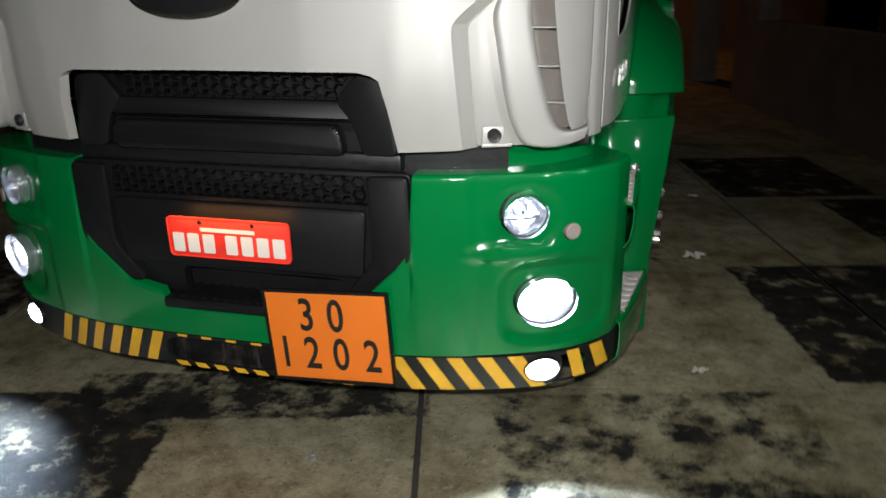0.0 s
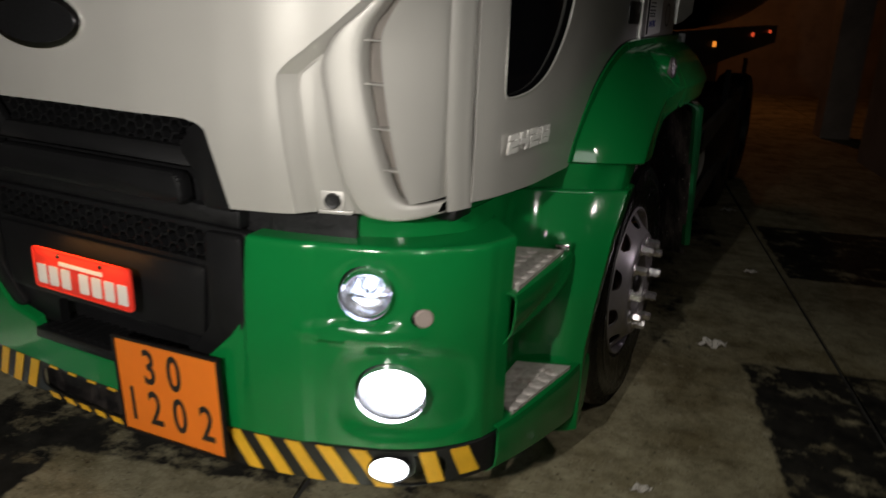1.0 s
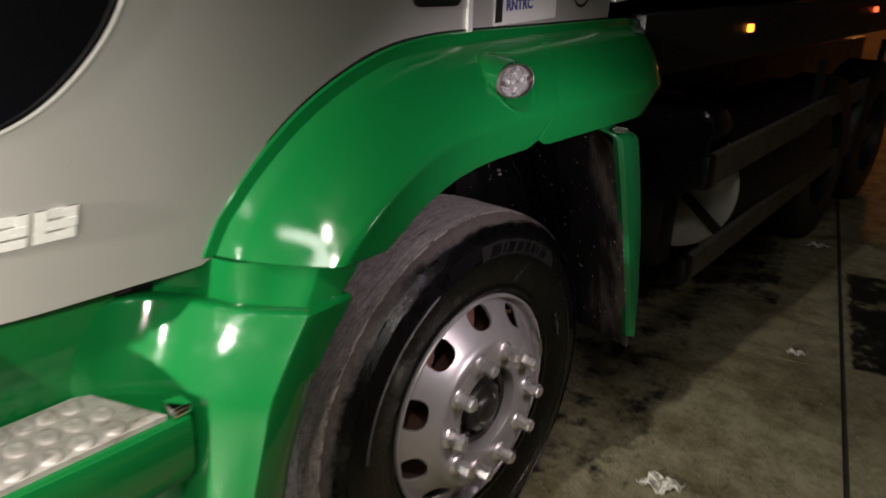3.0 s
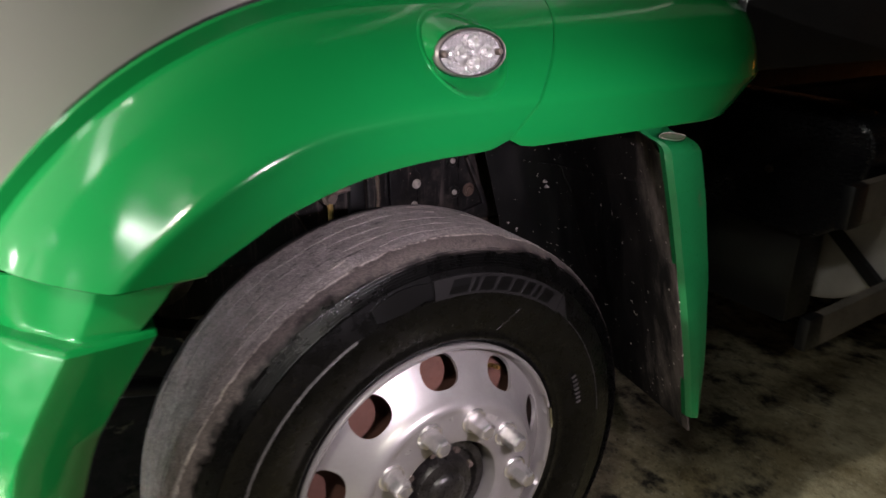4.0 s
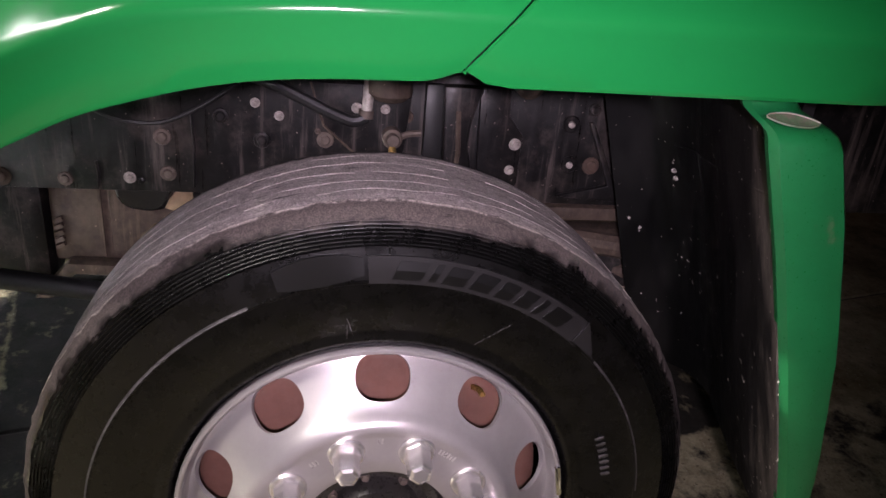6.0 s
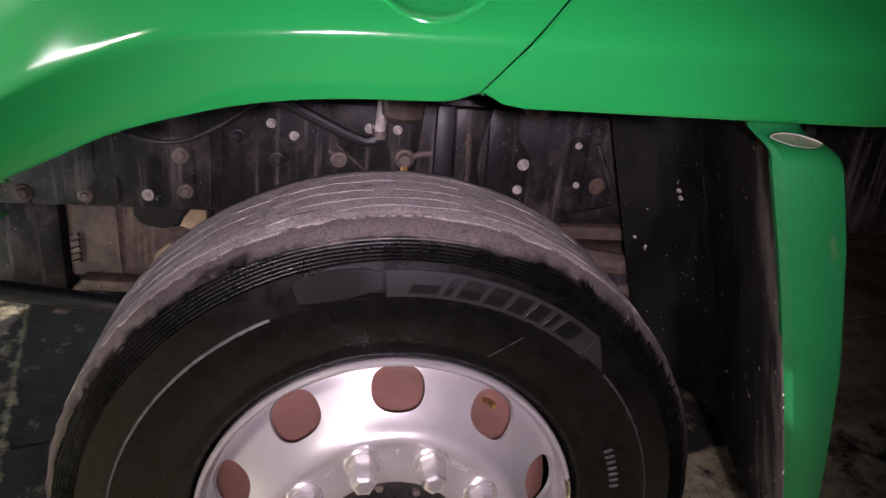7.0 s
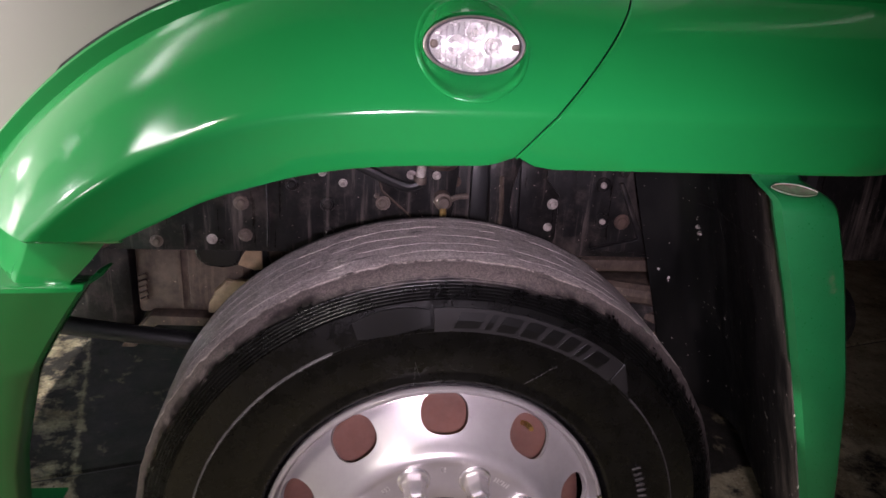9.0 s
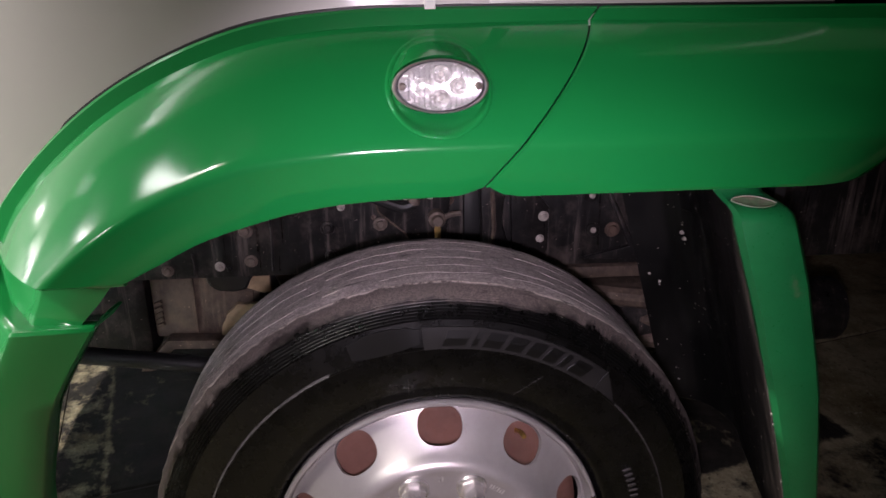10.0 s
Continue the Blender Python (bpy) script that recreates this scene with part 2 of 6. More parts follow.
    grain = ramp(t, noise_node(t, 420, 3, 0.7), ((0.36, (0.55,) * 3), (0.50, (1.0,) * 3), (0.66, (1.5,) * 3)))
    dusty = mix(t, 1.0, dusty, grain, "MULTIPLY")
    cuts = ramp(t, noise_node(t, 75, 3, 0.5, stretch=(1.6, 0.25, 0.4)), ((0.30, (0.35,) * 3), (0.36, (1,) * 3)))
    dusty = mix(t, 1.0, dusty, cuts, "MULTIPLY")
    side = ramp(t, noise_node(t, 30, 5, 0.7), ((0.4, (0.0010, 0.0010, 0.0010)), (0.8, (0.0030, 0.0029, 0.0029))))
    l.new(mix(t, tread, side, dusty), p.inputs["Base Color"])
    l.new(mix(t, tread, ramp(t, noise_node(t, 24, 6, 0.75), ((0.35, (0.22,) * 3), (0.7, (0.36,) * 3))), (0.8, 0.8, 0.8)), p.inputs["Roughness"])
    p.inputs["Specular IOR Level"].default_value = 0.34
    l.new(bump(t, noise_node(t, 190, 5, 0.75), 0.22, 0.0016), p.inputs["Normal"])
    return m


WX, WY, WZ = 1.192, 1.719, 0.478  # wheel: its outer lip and middle
TY, TZ, TR = 1.719, 0.478, 0.0115  # tyre: middle, and how much it stands out over the drawn profile
TYRE = tyre_material()


# ---- mesh helpers ----


def part(name, bm, material, parent=None, label="", smooth=35, fix=True):
    """Links a bmesh, drawn in world coordinates, as one mesh object under a thing or a part."""
    if fix:
        bmesh.ops.recalc_face_normals(bm, faces=bm.faces)
    me = bpy.data.meshes.new(name)
    bm.to_mesh(me)
    bm.free()
    me.materials.append(material)
    if smooth:
        me.shade_smooth()
        me.set_sharp_from_angle(angle=radians(smooth))
    ob = new(name, me)
    if parent and parent.parent and parent.parent.parent:
        parent = parent.parent
    if parent:
        ob.parent = parent
        if parent.type == "EMPTY":
            ob.matrix_parent_inverse = parent.matrix_basis.inverted()
    return tagged(ob, label)


def thing(name, at, label, category, group=""):
    ob = new(name)
    ob.empty_display_size = 0.1
    ob.matrix_basis = Matrix.Translation(at)
    return tagged(ob, label, category, group)


def bake(ob):
    """Turns an object's modifiers into mesh."""
    me = bpy.data.meshes.new_from_object(ob.evaluated_get(bpy.context.evaluated_depsgraph_get()))
    ob.modifiers.clear()
    ob.data = me
    me.shade_smooth()
    me.set_sharp_from_angle(angle=radians(35))
    return ob


def carve(ob, cutters):
    for bm in cutters:
        bmesh.ops.recalc_face_normals(bm, faces=bm.faces)
        me = bpy.data.meshes.new("cutter")
        bm.to_mesh(me)
        bm.free()
        c = new("cutter", me)
        mod = ob.modifiers.new("cut", "BOOLEAN")
        mod.object, mod.operation, mod.solver = c, "DIFFERENCE", "EXACT"
        bpy.context.view_layer.update()
        bake(ob)
        bpy.data.objects.remove(c)
    return ob


def sheet(rows, thickness=0.0, away=(0, 0, 0), cyclic=False):
    """A skin through rows of points; with a thickness, a shell that goes back along 'away' or the inward normal."""
    bm = bmesh.new()
    grid = [[bm.verts.new(p) for p in r] for r in rows]
    w = len(rows[0])
    for a, b in zip(grid, grid[1:]):
        for i in range(w if cyclic else w - 1):
            j = (i + 1) % w
            q = [a[i], a[j], b[j], b[i]]
            if len({tuple(v.co) for v in q}) > 2:
                try:
                    bm.faces.new(q)
                except ValueError:
                    pass
    bmesh.ops.remove_doubles(bm, verts=bm.verts, dist=1e-5)
    bmesh.ops.recalc_face_normals(bm, faces=bm.faces)
    if thickness:
        d = Vector(away)
        geom = bmesh.ops.extrude_face_region(bm, geom=bm.faces[:] )
        verts = [v for v in geom["geom"] if isinstance(v, bmesh.types.BMVert)]
        bm.normal_update()
        if d.length > 0:
            for v in verts:
                v.co += d.normalized() * thickness
        else:
            mv = {v: v.normal.copy() for v in verts}
            for v in verts:
                v.co -= mv[v] * thickness
        bmesh.ops.recalc_face_normals(bm, faces=bm.faces)
    return bm


def add_box(bm, x0, x1, y0, y1, z0, z1, bevel=0.0):
    r = bmesh.ops.create_cube(bm, size=1, matrix=Matrix.Translation(((x0 + x1) / 2, (y0 + y1) / 2, (z0 + z1) / 2)) @ Matrix.Diagonal((x1 - x0, y1 - y0, z1 - z0, 1)))
    if bevel:
        es = list({e for v in r["verts"] for e in v.link_edges})
        bmesh.ops.bevel(bm, geom=es, offset=bevel, segments=2, affect="EDGES", profile=0.5)
    return bm


def box(x0, x1, y0, y1, z0, z1, bevel=0.0):
    return add_box(bmesh.new(), x0, x1, y0, y1, z0, z1, bevel)


def prism(outline, m, depth, bevel=0.0):
    """A flat outline (u, v) pushed depth along the local z, placed by m."""
    bm = bmesh.new()
    vs = [bm.verts.new(m @ Vector((u, v, 0))) for u, v in outline]
    f = bm.faces.new(vs)
    r = bmesh.ops.extrude_face_region(bm, geom=[f])
    d = m.to_3x3() @ Vector((0, 0, depth))
    for v in r["geom"]:
        if isinstance(v, bmesh.types.BMVert):
            v.co += d
    if bevel:
        bmesh.ops.bevel(bm, geom=bm.edges[:], offset=bevel, segments=2, affect="EDGES", profile=0.5)
    return bm


def lathe(profile, m, steps=48, squash=(1, 1), closed=False):
    """Turns (r, h) points round the local z of m."""
    rows = []
    for k in range(steps):
        a = 2 * math.pi * k / steps
        rows.append([m @ Vector((r * math.cos(a) * squash[0], r * math.sin(a) * squash[1], h)) for r, h in profile])
    rows.append(rows[0])
    if closed:
        rows = [r + [r[0]] for r in rows]
    return sheet(rows)


def tube(points, r, sides=10):
    """A round pipe along points."""
    pts = [Vector(p) for p in points]
    rows = []
    for i, p in enumerate(pts):
        d = (pts[min(i + 1, len(pts) - 1)] - pts[max(i - 1, 0)]).normalized()
        a = d.orthogonal().normalized() if not rows else (rows[-1][0] - prev).normalized()
        a = (a - d * a.dot(d)).normalized()
        b = d.cross(a)
        rows.append([p + r * (a * math.cos(2 * math.pi * k / sides) + b * math.sin(2 * math.pi * k / sides)) for k in range(sides)])
        prev = p
    bm = sheet(rows, cyclic=True)
    for loop in (0, -1):
        ring = [v for v in bm.verts if min((v.co - q).length for q in rows[loop]) < 1e-5]
        c = sum((v.co for v in ring), Vector()) / len(ring)
        e = [e for e in bm.edges if e.is_boundary and e.verts[0] in ring and e.verts[1] in ring]
        if e:
            bmesh.ops.contextual_create(bm, geom=e)
    return bm


def curve_through(points, n):
    """n points evenly along a smooth line through the given ones."""
    p = np.array(points, float)
    s = np.r_[0, np.cumsum(np.linalg.norm(np.diff(p, axis=0), axis=1))]
    fine = np.linspace(0, s[-1], n)
    m = np.gradient(p, s, axis=0)
    out = []
    for f in fine:
        i = min(int(np.searchsorted(s, f, side="right")) - 1, len(s) - 2)
        h = s[i + 1] - s[i]
        u = (f - s[i]) / h
        out.append((2 * u**3 - 3 * u**2 + 1) * p[i] + (u**3 - 2 * u**2 + u) * h * m[i] + (3 * u**2 - 2 * u**3) * p[i + 1] + (u**3 - u**2) * h * m[i + 1])
    return [tuple(float(c) for c in o) for o in out]


def letters(text, size, m, depth=0.002, squeeze=1.0, bold=0.0):
    """Raised lettering in the built-in font, middle at m's origin, reading along m's x."""
    cu = bpy.data.curves.new("lettering", "FONT")
    cu.body, cu.size, cu.extrude, cu.align_x, cu.align_y, cu.offset = text, size, depth, "CENTER", "CENTER", bold
    cu.resolution_u = 4
    ob = new("lettering", cu)
    bpy.context.view_layer.update()
    me = bpy.data.meshes.new_from_object(ob.evaluated_get(bpy.context.evaluated_depsgraph_get()))
    bpy.data.objects.remove(ob)
    me.transform(m @ Matrix.Diagonal((squeeze, 1, 1, 1)))
    bm = bmesh.new()
    bm.from_mesh(me)
    return bm


def oval(a, b, n=32, p=2.0):
    return [(a * math.copysign(abs(math.cos(t)) ** (2 / p), math.cos(t)), b * math.copysign(abs(math.sin(t)) ** (2 / p), math.sin(t))) for t in (2 * math.pi * k / n for k in range(n))]


FACING_FRONT = Matrix(((1, 0, 0, 0), (0, 0, -1, 0), (0, 1, 0, 0), (0, 0, 0, 1)))  # local z -> -y, x -> x, y -> z
FACING_SIDE = Matrix(((0, 0, 1, 0), (1, 0, 0, 0), (0, 1, 0, 0), (0, 0, 0, 1)))  # local z -> +x, x -> y, y -> z


def on_front(x, y, z, yaw=0):
    return Matrix.Translation((x, y, z)) @ Matrix.Rotation(radians(yaw), 4, "Z") @ FACING_FRONT


def on_side(x, y, z, tilt=0):
    return Matrix.Translation((x, y, z)) @ Matrix.Rotation(radians(tilt), 4, "Y") @ FACING_SIDE


# ---- ground, laid on a grid turned against the truck ----
GN, GU = Vector((0.968, 0.25, 0)), Vector((-0.25, 0.968, 0))


def ground_at(n, u, z=0.0):
    return GN * n + GU * u + Vector((0, 0, z))


# dark squares of old paint, with shade under and beside the truck painted in as more squares: n from, n to, u from, u
# to, how far worn
# sixth and last square: shade under the truck put into the colour
PATCHES = ((2.15, 3.15, 0.50, 1.75, 0.10), (-1.45, -0.33, -0.85, 0.52, 0.12), (0.82, 1.95, -0.9, 0.46, 0.36), (1.15, 1.95, 1.77, 4.5, 0.40), (-0.45, 1.2, 0.65, 1.75, 0.0), (-0.10, 1.12, 1.79, 3.06, 0.05),
           (2.62, 3.7, 3.07, 4.3, 0.1), (1.45, 2.3, 3.6, 4.9, 0.30), (3.2, 4.2, 1.8, 3.0, 0.1), (-2.7, -1.5, 0.9, 2.2, 0.15), (-0.3, 0.5, 1.75, 3.0, 0.3), (-0.8, 0.6, 0.30, 0.66, 0.22))


def ground_material():
    m, t, n, l, p = nodes_of("stained_concrete")
    geo = n.new("ShaderNodeNewGeometry")

    def calc(op, a, b=None, c=None):
        q = n.new("ShaderNodeMath")
        q.operation = op
        for s, v in zip(q.inputs, (a, b, c)):
            if v is None:
                continue
            if isinstance(v, (int, float)):
                s.default_value = v
            else:
                l.new(v, s)
        return q.outputs[0]

    def noise_world(scale, detail=6, rough=0.7):
        q = n.new("ShaderNodeTexNoise")
        q.inputs["Scale"].default_value, q.inputs["Detail"].default_value, q.inputs["Roughness"].default_value = scale, detail, rough
        l.new(geo.outputs["Position"], q.inputs["Vector"])
        return q.outputs["Fac"]

    def along(v):
        q = n.new("ShaderNodeVectorMath")
        q.operation = "DOT_PRODUCT"
        q.inputs[1].default_value = v
        l.new(geo.outputs["Position"], q.inputs[0])
        return q.outputs["Value"]
    a, b = along(GN), along(GU)
    fray, mid, fine = noise_world(9, 8, 0.75), noise_world(6, 9, 0.72), noise_world(90, 5)
    edge = calc("MULTIPLY", calc("SUBTRACT", fray, 0.5), 0.11)
    dark = 0.0
    for n0, n1, u0, u1, worn in PATCHES:
        inside = calc("MINIMUM", calc("MINIMUM", calc("SUBTRACT", a, n0), calc("SUBTRACT", n1, a)), calc("MINIMUM", calc("SUBTRACT", b, u0), calc("SUBTRACT", u1, b)))
        sharp = calc("MULTIPLY", calc("ADD", inside, edge), 60)
        sharp.node.use_clamp = True
        wear = calc("MULTIPLY", calc("SUBTRACT", mid, 0.30 + worn * 0.45), 8)
        wear.node.use_clamp = True
        dark = calc("MAXIMUM", dark, calc("MULTIPLY", sharp, wear))
    base = ramp(t, noise_world(1.6, 8, 0.7), ((0.30, (0.24, 0.212, 0.132)), (0.55, (0.36, 0.325, 0.208)), (0.75, (0.44, 0.405, 0.275))))
    grime = ramp(t, noise_world(8, 9, 0.82), ((0.42, (1, 1, 1)), (0.66, (0.34, 0.31, 0.27))))
    base = mix(t, 0.85, base, grime, "MULTIPLY")
    stain = ramp(t, noise_world(2.3, 6, 0.65), ((0.47, (1, 1, 1)), (0.62, (0.50, 0.45, 0.36))))
    base = mix(t, 0.8, base, stain, "MULTIPLY")
    pale = ramp(t, noise_world(19, 6, 0.75), ((0.60, (0, 0, 0)), (0.70, (0.8, 0.8, 0.8))))
    base = mix(t, pale, base, (0.42, 0.39, 0.30))
    specks = ramp(t, noise_world(48, 4, 0.65), ((0.33, (0.25, 0.22, 0.2)), (0.40, (1, 1, 1))))
    base = mix(t, 0.85, base, specks, "MULTIPLY")
    crumbs = ramp(t, noise_world(120, 3, 0.6), ((0.62, (0, 0, 0)), (0.70, (0.7, 0.7, 0.7))))
    base = mix(t, crumbs, base, (0.50, 0.47, 0.38))
    # one dark tone for the old paint and the painted-in shade
    paint = ramp(t, noise_world(9, 6, 0.7), ((0.35, (0.009, 0.0086, 0.0078)), (0.7, (0.030, 0.028, 0.023))))
    l.new(mix(t, dark, base, paint), p.inputs["Base Color"])
    l.new(ramp(t, noise_world(4, 5), ((0.35, (0.62,) * 3), (0.7, (0.9,) * 3))), p.inputs["Roughness"])
    p.inputs["Specular IOR Level"].default_value = 0.12
    l.new(bump(t, fine, 0.6, 0.005, bump(t, mid, 0.35, 0.012)), p.inputs["Normal"])
    return m


CONCRETE = ground_material()
JOINT = surface("joint_dirt", (0.035, 0.032, 0.028), 0.95, spread=0.3, grain=70, grain_bump=0.4)

bm = bmesh.new()
add_box(bm, -150, 150, -150, 150, -0.40, -0.012)
ground = tagged(part("ground", bm, JOINT), "dark dirt bed under worn concrete slabs", "ground", kind="structure")
pavement = thing("pavement", (0, 0, 0), "worn stained concrete forecourt slabs with dark painted squares", "pavement")
pavement["kind"] = "structure"
J0, JN, U0, JU = 0.56, 2.03, 0.50, 2.53
for i in range(-8, 9):
    for k in range(-6, 10):
        n0, u0 = J0 + JN * i, U0 + JU * k
        wide = 0.011
        bm = bmesh.new()
        top = [ground_at(n0 + wide, u0 + 0.002), ground_at(n0 + JN - wide, u0 + 0.002), ground_at(n0 + JN - wide, u0 + JU - 0.002), ground_at(n0 + wide, u0 + JU - 0.002)]
        vs = [bm.verts.new(v) for v in top]
        low = [bm.verts.new(v + Vector((0, 0, -0.03))) for v in top]
        bm.faces.new(vs)
        for q in range(4):
            bm.faces.new((vs[q], low[q], low[(q + 1) % 4], vs[(q + 1) % 4]))
        part("slab", bm, CONCRETE, pavement, smooth=0)

# ---- the truck ----
truck = thing("truck", (0, 1.7, 0), "silver and green fuel truck with lit headlights and orange hazard panel", "truck")

PLAN = ((0.0, 0.088), (0.30, 0.096), (0.55, 0.112), (0.70, 0.142), (0.85, 0.188), (0.95, 0.228), (1.03, 0.282), (1.09, 0.345), (1.132, 0.415), (1.150, 0.475))

PLAN_FINE = curve_through(PLAN, 80)


def plan_y(x):
    xs, ys = zip(*PLAN_FINE)
    return float(np.interp(abs(x), xs, ys))


def front_plan(n=60, reach=1.0):
    """Points (x, y) along the bumper's outline from one end to the other."""
    half = curve_through(PLAN, n)
    return [(-x, y) for x, y in reversed(half)][:-1] + half


def bumper_top(x):
    return float(np.interp(abs(x), (0, 0.262, 0.275, 0.40, 0.515, 0.552, 0.562, 1.2), (0.515, 0.515, 0.560, 0.585, 0.700, 0.760, 0.972, 0.972)))


def build_bumper():
    cols = front_plan(90)
    rows = []
    for x, y in cols:
        top = bumper_top(x)
        low = 0.430 + 0.018 * max(0, abs(x) - 0.8)
        out = []
        for k in range(45):
            f = k / 44
            z = low + (top - low) * f
            dy = 0.018 * (z - 0.5) - (0.010 if abs(x) > 0.56 else 0) * math.sin(math.pi * f)
            # pressed dish round the headlight, a shelf over it, and a ring round the fog lamp
            d = abs((abs(x) - 0.955) / 0.155) ** 4 + abs((z - 0.590) / 0.130) ** 4
            dy += 0.016 * min(1, max(0, 1 - d) * 2.2)
            e = abs((abs(x) - 0.875) / 0.105) ** 2 + abs((z - 0.855) / 0.100) ** 2
            dy += 0.010 * min(1, max(0, 1 - e) * 2.5)
            g = abs((abs(x) - 0.86) / 0.16) ** 4 + abs((z - 0.755) / 0.030) ** 2
            dy -= 0.010 * min(1, max(0, 1 - g) * 2.0)
            if abs(x) > 0.735:
                dy += 0.006
            inset = 0.004 if abs(x) > 1.122 else 0.0
            out.append(Vector((x - math.copysign(inset, x), y + dy + inset * 0.5, z)))
        end = out[-1]
        lip = (0.15 + 0.05 * min(1, max(0, abs(x) - 0.75) / 0.2)) if abs(x) > 0.56 else 0.03
        back = Vector((-math.copysign(min(1, max(0, abs(x) - 0.72) / 0.4), x) * 0.9, 1, 0)).normalized()
        for far, dz in ((0.003, 0.007), (0.009, 0.011), (0.018, 0.012), (lip * 0.5, 0.014), (lip, 0.018)):
            out.append(end + back * far + Vector((0, 0, dz)))
        rows.append(out)
    bm = sheet(rows, 0.006)
    ob = part("bumper", bm, GREEN, truck, "glossy green front bumper", smooth=24)
    cut = []
    for s in (-1, 1):
        cut.append(lathe([(0, -0.2), (0.066, -0.2), (0.066, 0.3), (0, 0.3)], on_front(s * 0.868, 0.2, 0.866, s * 24), 32))
        cut.append(lathe([(0, -0.2), (0.090, -0.2), (0.090, 0.3), (0, 0.3)], on_front(s * 0.932, 0.22, 0.600, s * 24), 32, (1, 0.85)))
        cut.append(lathe([(0, -0.2), (0.025, -0.2), (0.025, 0.3), (0, 0.3)], on_front(s * 1.004, 0.25, 0.806, s * 36), 20))
    return carve(ob, cut)


bumper = build_bumper()


def headlamp(name, x, y, z, r, yaw, glow_mat, glow_r, label, deep=0.05, flat=1.0):
    m = on_front(x, y, z, yaw)
    body = part(name, lathe([(r * 1.02, 0.030), (r * 1.02, -0.06), (r * 0.98, -0.06), (r * 0.97, 0.010), (r * 0.93, 0.006), (r * 0.75, -deep * 0.6), (r * 0.4, -deep), (0, -deep * 1.05)], m, 40, (1, flat)), REFLECTOR, truck, label)
    part("bulb", lathe([(0, -deep + 0.03), (glow_r * 0.7, -deep + 0.026), (glow_r, -deep + 0.012), (glow_r, -deep + 0.004), (0, -deep + 0.002)], m, 32, (1, flat)), glow_mat, body)
    lens = part("lens", lathe([(0, 0.022), (r * 0.5, 0.019), (r * 0.85, 0.012), (r * 0.96, 0.004), (r * 0.96, 0.001), (0, 0.016)], m, 40, (1, flat)), CLEAR, body)
    lens.visible_shadow = False
    return body


for s in (-1, 1):
    fog = headlamp("fog_lamp", s * 0.868, 0.213, 0.866, 0.064, s * 24, FOG_GLOW, 0.012, "round fog lamp with chrome reflector")
    fm = on_front(s * 0.868, 0.213, 0.866, s * 24)
    part("bulb_shield", lathe([(0, 0.000), (0.006, -0.002), (0.008, -0.008), (0.008, -0.016), (0.0065, -0.016), (0.0065, -0.006), (0, -0.004)], fm, 20), CHROME, fog)
    rows = [[fm @ Vector((x, z + 0.006 * (x / 0.05) ** 2, d)) for z, d in ((-0.022, -0.010), (-0.019, -0.014), (-0.019, -0.030))] for x in np.linspace(-0.050, 0.050, 15)]
    part("lower_reflector", sheet(rows, 0.0015), CHROME, fog)
    rows = [[fm @ Vector((x * g, (math.sqrt(max(0, 1 - (x / 0.0605) ** 2)) * 0.0605 - k) * g, d)) for g, k, d in ((1.03, 0, 0.016), (0.985, 0, 0.019), (0.97, 0.007, 0.014))] for x in np.linspace(-0.055, 0.055, 17)]
    part("lid", sheet(rows, 0.002), GREEN, fog, "green lid over the lamp")
    headlamp("headlight", s * 0.932, 0.233, 0.600, 0.088, s * 24, HEAD_GLOW, 0.078, "lit round headlight", 0.04, 0.84)
    part("parking_sensor", lathe([(0, 0.004), (0.020, 0.004), (0.0245, 0.0), (0.0245, -0.03), (0, -0.03)], on_front(s * 1.004, 0.262, 0.806, s * 36), 24), SENSOR, truck, "round grey sensor cap")


def build_strip():
    """Black strip with yellow slanted stripes under the bumper."""
    rows = []
    for x, y in front_plan(70):
        low = 0.300 + 0.05 * max(0, abs(x) - 0.85)
        top = 0.424 + 0.018 * max(0, abs(x) - 0.8)
        rows.append([Vector((x, y + 0.012 + d, z)) for z, d in ((low, 0.02), (low + 0.006, 0.004), (low + 0.03, 0), ((low + top) / 2, -0.002), (top - 0.006, 0.0), (top, 0.012))])
    strip = part("bumper_strip", sheet(rows, 0.006), BLACK, truck, "black bumper strip with yellow stripes")
    cut = [prism(oval(0.30, 0.042, 40, 5), on_front(0.0, 0.25, 0.366), 0.4)]
    for s in (-1, 1):
        cut.append(prism(oval(0.075, 0.046, 32, 3), on_front(s * 0.935, 0.4, 0.362, s * 24), 0.4))
    carve(strip, cut)

    def stripe(x0, lean, z0, z1, w):
        out = []
        for f in (0, 0.5, 1):
            z = z0 + (z1 - z0) * f
            line = []
            for g in (0, 0.5, 1):
                x = x0 + lean * (1 - f) + w * g
                line.append(Vector((x, plan_y(x) + 0.007, z)))
            out.append(line)
        part("stripe", sheet(out, 0.0025, (0, 1, 0)), YELLOW, strip, smooth=0)
    for k in range(5):
        stripe(0.475 + 0.0885 * k, 0.070, 0.312, 0.419, 0.043)
    for k, x in enumerate((0.998, 1.062)):
        stripe(x, 0.022, 0.325 + 0.01 * k, 0.420, 0.034)
    for k in range(6):
        stripe(-0.345 - 0.079 * k, -0.040, 0.312, 0.419, 0.040)
    for k in range(9):
        stripe(-0.27 + 0.072 * k, 0.014, 0.306, 0.322, 0.040)
    for k in range(5):
        stripe(-0.25 + 0.09 * k, 0.0, 0.412, 0.420, 0.036)
    return strip


